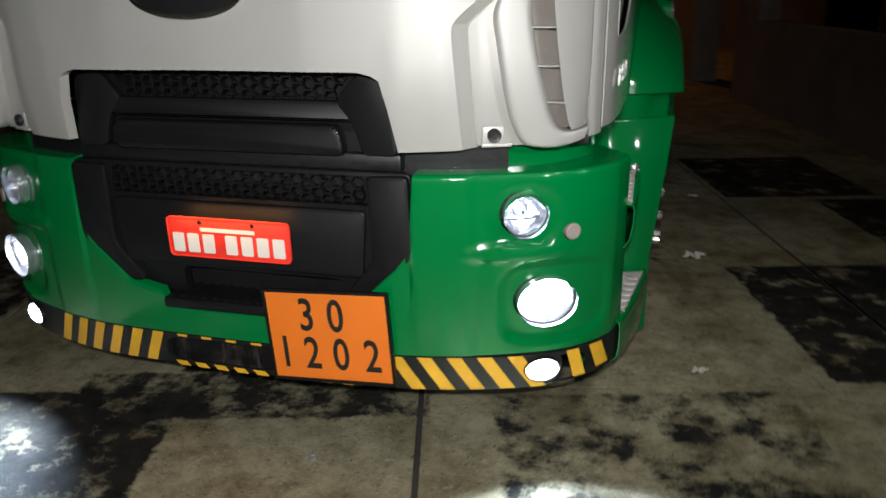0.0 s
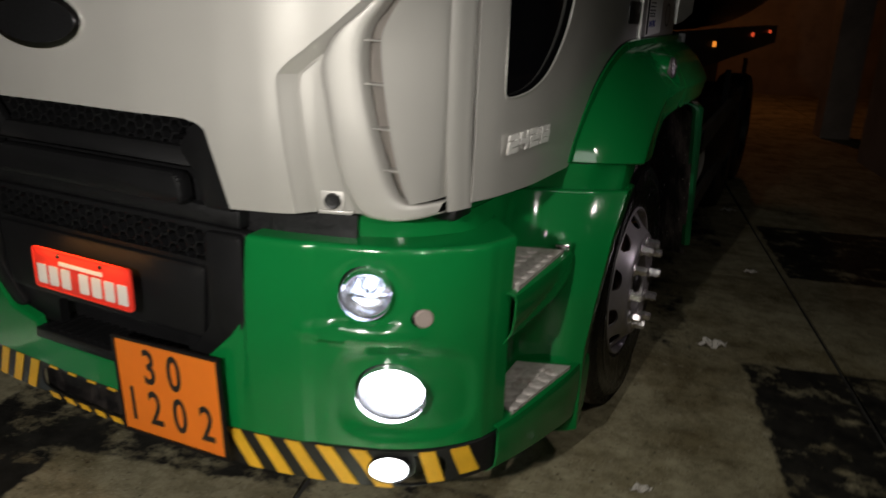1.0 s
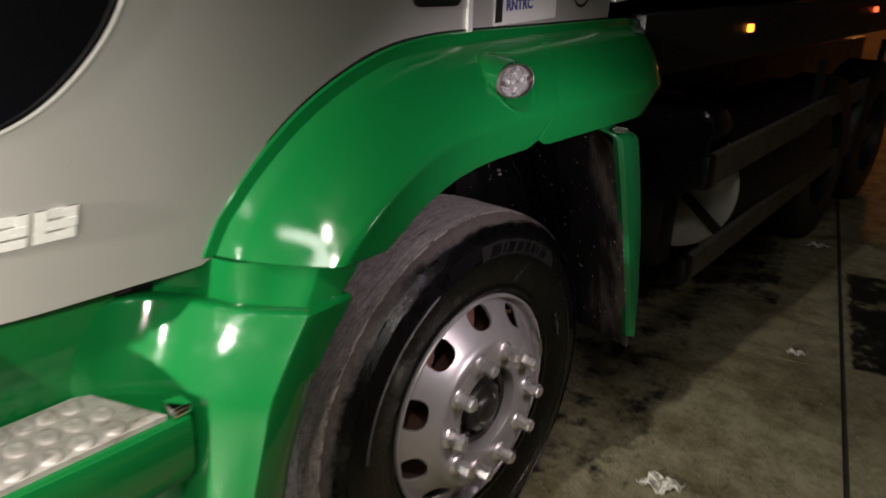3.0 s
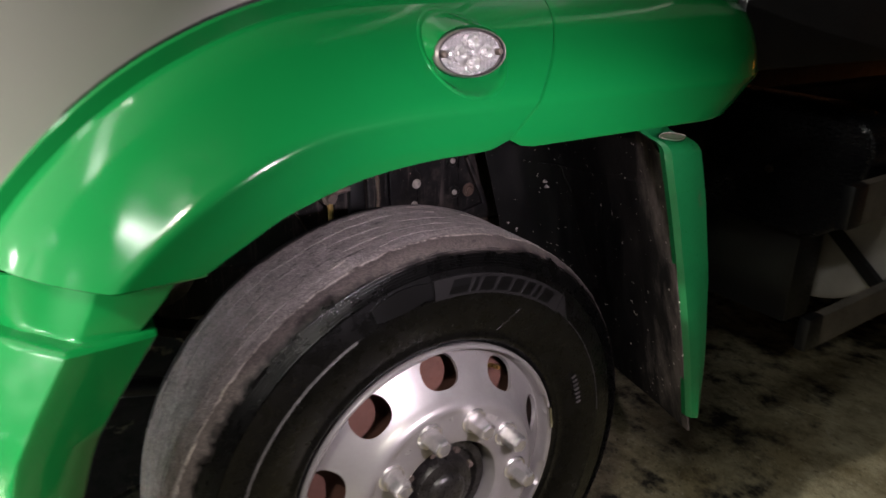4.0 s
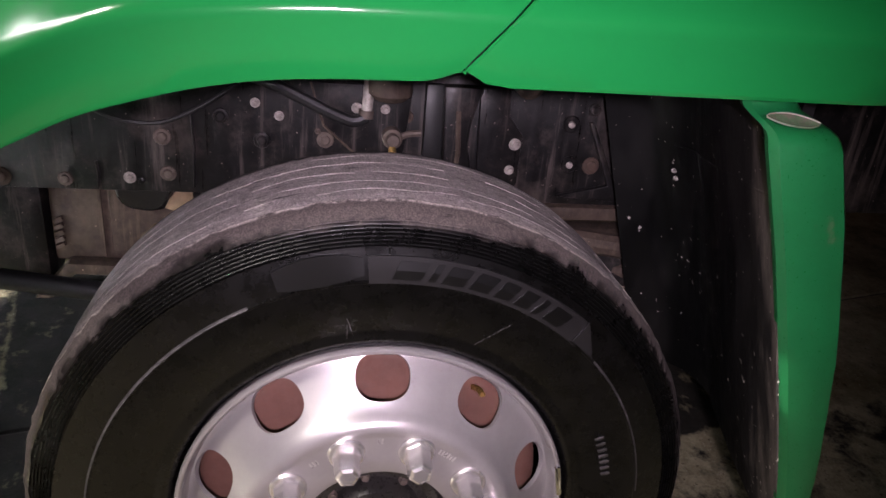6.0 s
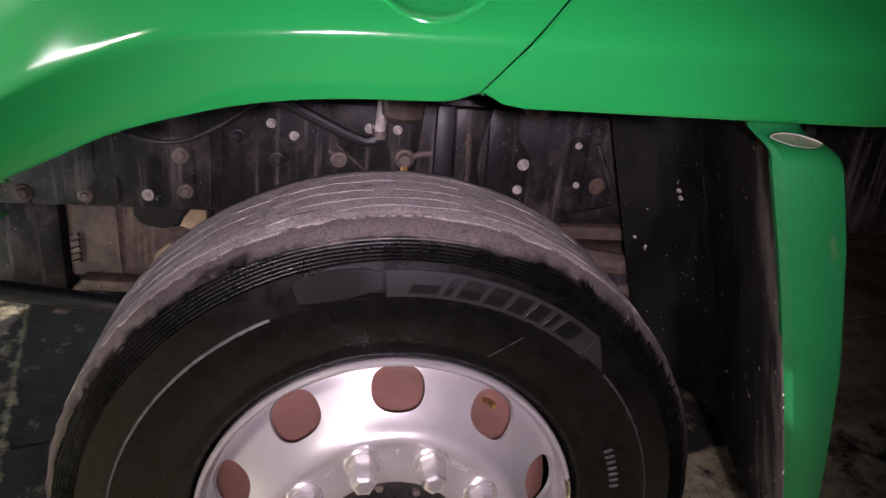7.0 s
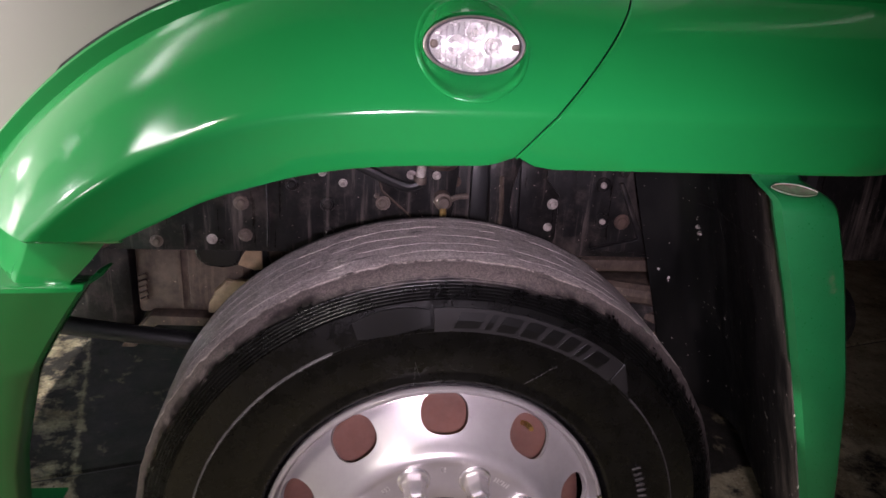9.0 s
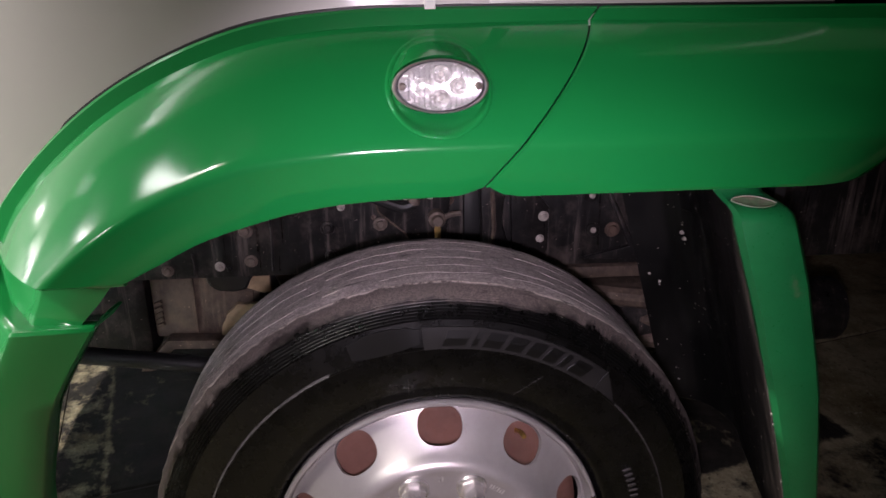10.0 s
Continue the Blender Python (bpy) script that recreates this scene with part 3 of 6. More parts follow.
strip = build_strip()
part("tow_bay", box(-0.32, 0.32, 0.135, 0.16, 0.30, 0.43), CHASSIS, truck)
for s in (-1, 1):
    m = on_front(s * 0.932, 0.222, 0.370, s * 24)
    body = part("position_lamp", prism(oval(0.070, 0.043, 32, 3), m @ Matrix.Translation((0, 0, -0.06)), 0.035), BLACK, truck, "lit daytime lamp in black bezel")
    part("bulb", lathe([(0, 0.012), (0.03, 0.010), (0.040, 0.002), (0.040, -0.004), (0, -0.004)], m, 28, (1.25, 0.85)), POS_GLOW, body)
    part("lamp_cup", lathe([(0.0425, 0.002), (0.0455, 0.004), (0.0465, -0.002), (0.044, -0.036), (0, -0.040), (0, -0.036), (0.0415, -0.032), (0.0425, 0.002)], m, 32, (1.25, 0.85)), BLACK, body)


def hex_mesh(x0, x1, z0, z1, y, cell, bar, depth, inset=lambda x, z: True):
    """Honeycomb of hexagonal rings with open middles."""
    bm = bmesh.new()
    dx, dz = cell * 1.5, cell * math.sqrt(3)
    cols = int((x1 - x0) / dx) + 2
    for i in range(cols):
        for k in range(-1, int((z1 - z0) / dz) + 2):
            cx, cz = x0 + i * dx, z0 + k * dz + (dz / 2 if i % 2 else 0)
            if not (x0 <= cx <= x1 and z0 - dz * 0.2 <= cz <= z1 + dz * 0.2 and inset(cx, cz)):
                continue
            rings = []
            for r, yy in ((cell, y), (cell - bar, y), (cell - bar, y + depth)):
                rings.append([bm.verts.new((cx + r * math.cos(math.pi / 3 * q), yy, cz + r * math.sin(math.pi / 3 * q))) for q in range(6)])
            for a, b in zip(rings, rings[1:]):
                for q in range(6):
                    bm.faces.new((a[q], a[(q + 1) % 6], b[(q + 1) % 6], b[q]))
    return bm


def rounded(points, r=0.02, n=4):
    """A closed outline with its corners rounded."""
    out = []
    c = len(points)
    for i, p in enumerate(points):
        p = Vector(p)
        a, b = Vector(points[i - 1]) - p, Vector(points[(i + 1) % c]) - p
        q = min(r, a.length * 0.45, b.length * 0.45)
        s, e = p + a.normalized() * q, p + b.normalized() * q
        for k in range(n + 1):
            f = k / n
            out.append(tuple((1 - f) ** 2 * s + 2 * f * (1 - f) * p + f * f * e))
    return out


def build_lower_grille():
    # black panel between the two halves of the bumper
    out = rounded([(-0.560, 0.985), (-0.555, 0.74), (-0.515, 0.66), (-0.40, 0.56), (0.40, 0.56), (0.515, 0.66), (0.555, 0.74), (0.560, 0.985)], 0.02)
    panel = part("lower_grille", prism(out, on_front(0, 0.165, 0), 0.03, 0.004), PLASTIC, truck, "black plastic lower grille panel")
    carve(panel, [prism(rounded([(-0.415, 0.972), (-0.43, 0.885), (0.43, 0.885), (0.415, 0.972)], 0.01), on_front(0, 0.3, 0), 0.4), prism(rounded([(-0.21, 0.65), (-0.21, 0.52), (0.33, 0.52), (0.33, 0.65)], 0.02), on_front(0, 0.3, 0), 0.4)])
    part("honeycomb", hex_mesh(-0.41, 0.41, 0.895, 0.965, 0.14, 0.0215, 0.0030, 0.025), PLASTIC, panel)
    part("backing", box(-0.5, 0.5, 0.21, 0.22, 0.50, 1.0), BLACK, panel)
    part("plate_mount", prism(rounded([(-0.425, 0.872), (-0.405, 0.660), (0.405, 0.660), (0.425, 0.872)], 0.02), on_front(0, 0.145, 0), 0.025, 0.008), PLASTIC, panel)
    for s in (-1, 1):
        part("cheek", prism(rounded([(s * 0.43, 0.975), (s * 0.44, 0.72), (s * 0.34, 0.60), (s * 0.42, 0.575), (s * 0.53, 0.67), (s * 0.562, 0.745), (s * 0.556, 0.98)], 0.02), on_front(0, 0.150, 0), 0.035, 0.008), PLASTIC, panel)
    # step ledge under the plate
    part("step_ledge", box(-0.27, 0.30, 0.085, 0.24, 0.520, 0.556, 0.008), PLASTIC, panel, "black ribbed step ledge")
    for k in range(14):
        part("rib", box(-0.25 + 0.038 * k, -0.235 + 0.038 * k, 0.10, 0.22, 0.556, 0.562), PLASTIC, panel)
    return panel


lower_grille = build_lower_grille()


def build_plate():
    m = on_front(0.004, 0.068, 0.776)
    plate = part("number_plate", prism(rounded([(-0.203, -0.063), (0.203, -0.063), (0.203, 0.063), (-0.203, 0.063)], 0.015), on_front(0.004, 0.073, 0.776), 0.004, 0.001), RED, truck, "red embossed number plate")
    edge = [(math.copysign(1, u) * (abs(u)), v) for u, v in rounded([(-0.203, -0.063), (0.203, -0.063), (0.203, 0.063), (-0.203, 0.063)], 0.015)]
    rim = [[m @ Vector((u * f, v * g, h)) for f, g, h in ((1, 1, 0.001), (1, 1, 0.004), (0.985, 0.95, 0.004), (0.98, 0.94, 0.001))] for u, v in edge + edge[:1]]
    part("raised_edge", sheet(rim), RED, plate)
    for k, x in enumerate((-0.168, -0.118, -0.066, 0.010, 0.062, 0.114, 0.166)):
        part("bar", prism(rounded([(-0.019, -0.030), (0.019, -0.030), (0.019, 0.030), (-0.019, 0.030)], 0.005), m @ Matrix.Translation((x, -0.018, 0.001)), 0.0025), WHITE, plate, smooth=0)
    part("bar", prism([(-0.09, -0.006), (0.09, -0.006), (0.09, 0.006), (-0.09, 0.006)], m @ Matrix.Translation((0, 0.026, 0.001)), 0.002), WHITE, plate, smooth=0)
    for x in (-0.09, 0.085):
        part("screw", lathe([(0, 0.007), (0.005, 0.006), (0.007, 0.002), (0, 0.001)], m @ Matrix.Translation((x, 0.048, 0)), 12), BLACK, plate)
    return plate


build_plate()
lamp("plate_lamp", "AREA", look((0.0, 0.045, 0.862), (0.0, 0.075, 0.77)), 0.35, (1, 0.42, 0.10), (0.36, 0.01))


def build_sign():
    m = on_front(0.301, 0.078, 0.480) @ Matrix.Rotation(radians(3.0), 4, "Z")
    panel = part("hazard_panel", prism([(-0.203, -0.153), (0.203, -0.153), (0.203, 0.153), (-0.203, 0.153)], m @ Matrix.Translation((0, 0, -0.006)), 0.004), BLACK, truck, "orange hazard panel reading 30 over 1202")
    part("face", prism([(-0.194, -0.144), (0.194, -0.144), (0.194, 0.144), (-0.194, 0.144)], m @ Matrix.Translation((0, 0, -0.001)), 0.002), ORANGE, panel, smooth=0)
    frame_out = [(-0.203, -0.153), (0.203, -0.153), (0.203, 0.153), (-0.203, 0.153)]
    rim = [[m @ Vector((u * f, v * g, h)) for f, g, h in ((1, 1, -0.004), (1, 1, 0.006), (0.955, 0.942, 0.006), (0.955, 0.942, 0.0))] for u, v in frame_out + frame_out[:1]]
    part("frame", sheet(rim), PLASTIC, panel, smooth=0)
    for digit, u, w in (("3", -0.066, 0.066), ("0", 0.029, 0.066), ("1", -0.150, -0.062), ("2", -0.061, -0.062), ("0", 0.034, -0.062), ("2", 0.135, -0.062)):
        part("digit", letters(digit, 0.150, m @ Matrix.Translation((u, w, 0.0015)), 0.0008, 0.74, 0.0018), INK, panel, smooth=0)
    return panel


build_sign()

# cab: the outline of its lower front and side in plan, from the middle to the rear corner
CAB = ((0.0, 0.050), (0.30, 0.056), (0.55, 0.082), (0.66, 0.104), (0.715, 0.122))
SIDE = ((1.063, 0.388), (1.079, 0.452), (1.095, 0.60), (1.108, 0.90), (1.116, 1.30), (1.120, 1.75), (1.120, 2.36))


def cab_lean(z):
    """How far the front lies back at a height."""
    return 0.03 * ((z - 1.30) / 0.25) ** 2 if z < 1.30 else 0.10 * max(0, z - 1.45) ** 1.5


def edge_of(table):
    zs, xs = zip(*table)
    return lambda z: float(np.interp(z, zs, xs))


EDGE_L = edge_of(((1.05, 0.706), (1.17, 0.700), (1.29, 0.692), (1.36, 0.687), (1.385, 0.690), (1.41, 0.712), (1.45, 0.760), (1.49, 0.811), (1.55, 0.879), (1.62, 0.940), (1.80, 0.99)))
# deflector band: its outer and its inner edge, x and z of each, from the top round into the sill
BAND = ((1.009, 1.80, 1.015, 1.80), (0.955, 1.60, 0.985, 1.63), (0.885, 1.53, 0.925, 1.54), (0.815, 1.47, 0.892, 1.485), (0.787, 1.415, 0.884, 1.43), (0.795, 1.33, 0.891, 1.35), (0.805, 1.26, 0.905, 1.275),
        (0.818, 1.18, 0.922, 1.20), (0.835, 1.115, 0.938, 1.14), (0.862, 1.066, 0.953, 1.112), (0.91, 1.054, 0.975, 1.102), (0.97, 1.056, 1.005, 1.101), (1.02, 1.068, 1.03, 1.103))
EDGE_F = edge_of([(z, x) for x, z, _, _ in reversed(BAND[:10])])
EDGE_S = edge_of([(z, x) for _, _, x, z in reversed(BAND[:11])])
EDGE_T = edge_of(((1.105, 0.994), (1.13, 0.985), (1.20, 0.972), (1.275, 0.962), (1.35, 0.953), (1.42, 0.946), (1.475, 0.944), (1.52, 0.960), (1.60, 1.000), (1.80, 1.028)))
EDGE_P = edge_of(((1.05, 1.020), (1.20, 1.030), (1.35, 1.033), (1.80, 1.034)))


def EDGE_C(z):
    """Where the steep side of the channel reaches the washer strip."""
    return min(EDGE_L(z) + 0.033 + 0.008 * min(1, max(0, (z - 1.38) / 0.05)), max(EDGE_F(z) + 0.004, EDGE_L(z) + 0.01))


FLANK = ((0.0, 0.050), (0.30, 0.056), (0.55, 0.082), (0.66, 0.104), (0.715, 0.124), (0.75, 0.140), (0.80, 0.152), (0.85, 0.166), (0.90, 0.182), (0.95, 0.202), (1.00, 0.240), (1.03, 0.288), (1.045, 0.330))


def flank_y(x, z):
    xs, ys = zip(*FLANK)
    return float(np.interp(x, xs, ys)) + cab_lean(z)


def build_cab():
    # front skin above and beside the grille opening
    xs = [x for x, _ in curve_through(CAB, 40)]
    xs = [-x for x in reversed(xs)][:-1] + xs
    rows = []
    for x in xs:
        y = float(np.interp(abs(x), *zip(*curve_through(CAB, 40))))
        low = float(np.interp(abs(x), (0, 0.44, 0.49, 0.507, 0.520, 0.535, 0.75), (1.272, 1.268, 1.255, 1.235, 1.15, 1.050, 1.056)))
        col = []
        for k in range(40):
            z = low + (1.80 - low) * (k / 39)
            a = abs(x) if abs(x) < 0.56 else 0.56 + (abs(x) - 0.56) * (EDGE_L(z) - 0.56) / (0.715 - 0.56)
            col.append(Vector((math.copysign(a, x), flank_y(a, z), z)))
        r = col[0]
        turn = Vector((math.copysign(0.010, -x) if abs(x) > 0.45 else 0, 0.028, 0.004 if abs(x) < 0.5 else 0.0))
        rows.append([r + turn * 1.0, r + turn * 0.4] + col)
    cab = part("cab", sheet(rows, 0.004), SILVER, truck, "silver truck cab with grey side panels")
    # side skin with the door, both sides
    for s in (-1, 1):
        rows = []
        for x, y in curve_through(SIDE, 60):
            low = float(np.interp(y, (0.39, 0.7, 1.0, 1.25, 1.7, 2.4), (1.085, 1.074, 1.076, 1.25, 1.42, 1.42)))
            col = []
            for k in range(22):
                z = low + (2.75 - low) * k / 21
                col.append(Vector((s * (x - 0.06 * max(0, z - 1.6) ** 1.3 - 0.02 * max(0, 1.2 - z)), y, z)))
            rows.append([col[0] + Vector((-s * 0.03, 0, 0.004))] + col)
        side = part("cab_side", sheet(rows, 0.004), SILVER, cab)
        bow = curve_through(((0.560, 1.3275), (0.66, 1.340), (0.75, 1.372), (0.83, 1.432), (0.89, 1.505), (0.93, 1.60), (0.95, 1.75)), 36)
        win = [(0.505, 1.8), (0.500, 1.42), (0.500, 1.352), (0.503, 1.338), (0.512, 1.330), (0.530, 1.3275)] + bow + [(0.97, 1.9), (1.5, 1.9), (1.5, 2.45), (0.62, 2.45)]
        carve(side, [prism(win, Matrix.Translation((0.9 if s > 0 else -1.4, 0, 0)) @ FACING_SIDE, 0.5)])
        glass_rows = [[Vector((s * (np.interp(y, [p[1] for p in SIDE], [p[0] for p in SIDE]) - 0.012 - 0.06 * max(0, z - 1.6) ** 1.3), y, z)) for z in np.linspace(1.31, 2.5, 8)] for y in np.linspace(0.47, 1.53, 12)]
        part("side_window", sheet(glass_rows, 0.005, (-s, 0, 0)), DARK_GLASS, cab, "black side window glass")
        edge = [(np.interp(u, [p[1] for p in SIDE], [p[0] for p in SIDE]) * s + s * 0.001 - s * 0.06 * max(0, v - 1.6) ** 1.3, u, v) for u, v in win]
        part("window_seal", tube(edge + edge[:1], 0.0035, 8), SILVER, cab, "pale window trim")
    # roof, rear wall, windscreen, floor close the cab
    rows = [[Vector((x, y, z)) for x in np.linspace(-1.03, 1.03, 12)] for y, z in ((0.33, 1.80), (0.42, 2.1), (0.56, 2.45), (0.66, 2.70))]
    part("windscreen", sheet(rows, 0.006), DARK_GLASS, cab, "dark windscreen")
    part("roof", box(-1.04, 1.04, 0.62, 2.36, 2.70, 2.80, 0.04), SILVER, cab)
    part("rear_wall", box(-1.08, 1.08, 2.34, 2.36, 1.10, 2.75), BLACK, cab)
    part("cab_floor", box(-1.0, 1.0, 0.30, 2.34, 1.15, 1.19), BLACK, cab)
    for s in (-1, 1):
        rows = [[Vector((s * x, flank_y(x, 1.8) + d, z)) for x, d in ((0.0, 0), (0.5, 0), (0.8, 0), (0.9, 0), (1.03, 0), (1.06, 0.06))] for z, e in ((1.79, 0), (1.83, 0.02))]
        part("cowl", sheet(rows, 0.004), SILVER, cab)
    # oval badge without lettering
    m = on_front(-0.025, 0.052, 1.475)
    badge = part("badge", prism(oval(0.175, 0.072, 48), m @ Matrix.Translation((0, 0, -0.02)), 0.028, 0.004), CHROME, cab, "dark oval badge with chrome rim")
    part("badge_face", prism(oval(0.155, 0.056, 48), m @ Matrix.Translation((0, 0, 0.008)), 0.003), BLACK, badge)
    return cab


cab = build_cab()


def build_upper_grille():
    out = rounded([(-0.53, 1.02), (-0.515, 1.235), (-0.47, 1.272), (0.47, 1.272), (0.515, 1.235), (0.535, 1.02)], 0.02)
    panel = part("upper_grille", prism(out, on_front(0, 0.19, 0), 0.015), PLASTIC, truck, "black plastic upper grille")
    carve(panel, [prism(rounded([(-0.385, 1.262), (-0.335, 1.185), (0.335, 1.185), (0.385, 1.262)], 0.01), on_front(0, 0.3, 0), 0.4)])
    part("honeycomb", hex_mesh(-0.385, 0.385, 1.190, 1.262, 0.155, 0.0215, 0.0030, 0.025, lambda x, z: abs(x) < 0.335 + 0.05 * (z - 1.185) / 0.077), PLASTIC, panel)
    part("backing", box(-0.5, 0.5, 0.215, 0.225, 1.0, 1.28), BLACK, panel)
    # frame round the inner bar
    for s in (-1, 1):
        part("cheek", prism(rounded([(s * 0.345, 1.18), (s * 0.41, 1.255), (s * 0.50, 1.245), (s * 0.525, 1.03), (s * 0.42, 1.03), (s * 0.395, 1.12)], 0.02), on_front(0, 0.165, 0), 0.03, 0.008), PLASTIC, panel)
    part("upper_rail", prism(rounded([(-0.40, 1.125), (-0.36, 1.182), (0.36, 1.182), (0.40, 1.125)], 0.015), on_front(0, 0.168, 0), 0.03, 0.008), PLASTIC, panel)
    part("inner_bar", prism(rounded([(-0.385, 1.03), (-0.375, 1.118), (0.36, 1.118), (0.375, 1.03)], 0.03), on_front(0, 0.162, 0), 0.05, 0.014), PLASTIC, panel)
    part("lower_rail", box(-0.53, 0.53, 0.145, 0.19, 0.985, 1.035, 0.008), BLACK, panel)
    return panel


build_upper_grille()


SLOT_GREY = surface("slot_grey", (0.20, 0.175, 0.15), 0.6, spread=0.15, grain=150)


def build_corner(s):
    """Air deflector at a front corner of the cab: channel, washer strip, curved frame, slots with fins, flat panel, pillar."""
    def zone(name, left, right, offs, z0, z1, n=30, mat=SILVER, parent=None, label="", thick=0.004):
        """A strip of the corner between two edges that change with height; offs: how far it lies back, across its width."""
        fs, os = zip(*offs)
        rows = []
        for f in sorted(set(fs) | {round(v, 4) for v in np.linspace(0, 1, 14) if min(abs(v - q) for q in fs) > 0.02}):
            rows.append([Vector((s * (left(z) + (right(z) - left(z)) * f), flank_y(left(z) + (right(z) - left(z)) * f, z) + float(np.interp(f, fs, os)), z)) for z in np.linspace(z0, z1, n)])
        return part(name, sheet(rows, thick), mat, parent or cab, label, smooth=20)

    def moved(edge, d):
        return lambda z: edge(z) + d
    zone("channel", moved(EDGE_L, -0.001), EDGE_C, ((0, 0), (0.06, 0.001), (0.14, 0.005), (0.88, 0.0285), (0.95, 0.030), (1, 0.030)), 1.056, 1.80, 44)
    zone("washer_strip", EDGE_C, lambda z: max(EDGE_F(z) + 0.014, EDGE_C(z) + 0.002), ((0, 0.030), (1, 0.030)), 1.060, 1.80, 44)
    seam = [(s * (EDGE_C(z) + 0.001), flank_y(EDGE_C(z), z) + 0.0285, z) for z in np.linspace(1.062, 1.42, 24)]
    part("strip_ridge", tube(seam, 0.0022, 6), SILVER, cab)
    # rounded band that runs down beside the slot and round into the sill
    fs, depths = zip((0, 0.036), (0.012, 0.018), (0.03, 0.006), (0.07, -0.005), (0.13, -0.012), (0.20, -0.0155), (0.30, -0.0165), (0.45, -0.0165), (0.7, -0.0155), (0.88, -0.013), (0.95, -0.009), (0.985, -0.001), (1, 0.020))
    rows = []
    for xo, zo, xi, zi in curve_through(BAND, 60):
        row = []
        for f, d in zip(fs, depths):
            x, z = xo + (xi - xo) * f, zo + (zi - zo) * f
            row.append(Vector((s * x, flank_y(x, z) + d, z)))
        rows.append(row)
    deflector = part("air_deflector", sheet(rows, 0.004), SILVER, cab, "silver air deflector with dark slots", smooth=50)
    zone("slot_back", moved(EDGE_S, -0.012), moved(EDGE_T, 0.012), ((0, 0.030), (1, 0.034)), 1.104, 1.78, mat=SLOT_GREY, parent=deflector)
    for z in (1.180, 1.275, 1.372, 1.465):
        a, e = EDGE_S(z), EDGE_T(z)
        bm = bmesh.new()
        vs = [bm.verts.new((s * x, flank_y(x, z) + d, z + dz)) for dz in (0, 0.0035) for x, d in ((a - 0.006, 0.000), (e + 0.004, -0.038), (e + 0.004, 0.032), (a - 0.006, 0.028))]
        for f in ((0, 1, 2, 3), (7, 6, 5, 4), (0, 4, 5, 1), (1, 5, 6, 2), (2, 6, 7, 3), (3, 7, 4, 0)):
            bm.faces.new([vs[i] for i in f])
        part("fin", bm, SILVER, deflector, smooth=0)
    # flat panel behind the slot, turned in at its front and rear edges
    rows = []
    for f, d in ((-0.02, 0.085), (-0.012, 0.004), (0.0, 0.0), (0.10, -0.003), (0.3, -0.008), (0.55, -0.010), (0.78, -0.007), (0.92, -0.002), (0.955, 0.002), (0.975, 0.012), (1, 0.05)):
        col = []
        for z in np.linspace(1.110, 1.80, 34):
            a, e = EDGE_T(z), EDGE_P(z)
            ya, ye = flank_y(a, z) - 0.052, flank_y(e, z) - 0.004
            col.append(Vector((s * (a + (e - a) * f), ya + (ye - ya) * f + d, z)))
        rows.append([col[0] + Vector((0, 0.03, 0.001))] + col)
    part("flat_panel", sheet(rows, 0.004), SILVER, deflector, smooth=30)

    def wall(name, plan, z0, z1, n=16, mat=SILVER, thick=0.004):
        rows = [[Vector((s * x, y + cab_lean(max(z, 1.06)) * 0.7, z)) for z in np.linspace(z0, z1, n)] for x, y in plan]
        return part(name, sheet(rows, thick), mat, cab)
    wall("pillar", curve_through(((1.014, 0.330), (1.031, 0.299), (1.043, 0.318), (1.053, 0.350), (1.0585, 0.376), (1.048, 0.384)), 12), 1.072, 1.80)
    wall("pillar_gap", ((1.01, 0.335), (1.035, 0.40), (1.062, 0.410)), 1.09, 1.80, 3, SILVER)
    # washer nozzle in its pocket
    m = on_front(s * 0.783, 0.198, 1.090, s * 20)
    pocket = part("washer_pocket", prism(rounded([(-0.032, -0.024), (0.028, -0.024), (0.028, 0.024), (-0.032, 0.024)], 0.006), m, 0.006, 0.002), SILVER, cab)
    part("washer_nozzle", lathe([(0, 0.016), (0.006, 0.016), (0.007, 0.010), (0.013, 0.010), (0.0175, 0.012), (0.0195, 0.008), (0.0195, 0.0), (0, 0)], m @ Matrix.Translation((0, 0, 0.006)), 24), RUBBER, pocket, "round black washer nozzle")
    part("washer_ledge", prism([(-0.035, -0.006), (0.05, -0.006), (0.05, 0.004), (-0.035, 0.004)], m @ Matrix.Translation((0.0, -0.026, 0.0)), 0.012, 0.003), SILVER, pocket)
    # black hinge behind the gap below the cab
    part("hinge", box(min(s * 0.96, s * 1.03), max(s * 0.96, s * 1.03), 0.36, 0.46, 1.035, 1.075, 0.008), BLACK, cab)


for s in (-1, 1):
    build_corner(s)
# black sheet that puts the shade into the gap below the cab
part("gap_shade_sheet", sheet([[Vector((x, plan_y(x) + 0.075 + 0.05 * max(0, abs(x) - 0.8), z)) for z in (0.93, 1.0, 1.09)] for x in np.linspace(-0.815, 0.815, 40)], 0.004), BLACK, truck)
for s in (-1, 1):
    rows = [[Vector((s * x, y, z)) for x, y in curve_through(((0.800, 0.262), (0.90, 0.315), (0.97, 0.38), (1.02, 0.46), (1.03, 0.60)), 12)] for z in (0.93, 1.0, 1.045)]
    part("inner_apron", sheet(rows, 0.004), GREEN, truck)

LETTER_SILVER = surface("letter_silver", (0.86, 0.84, 0.80), 0.22, metal=0.15, spread=0.04, grain_bump=0)

# model number on the door
DIGIT_BARS = {"2": "abged", "4": "fgbc", "8": "abcdefg"}


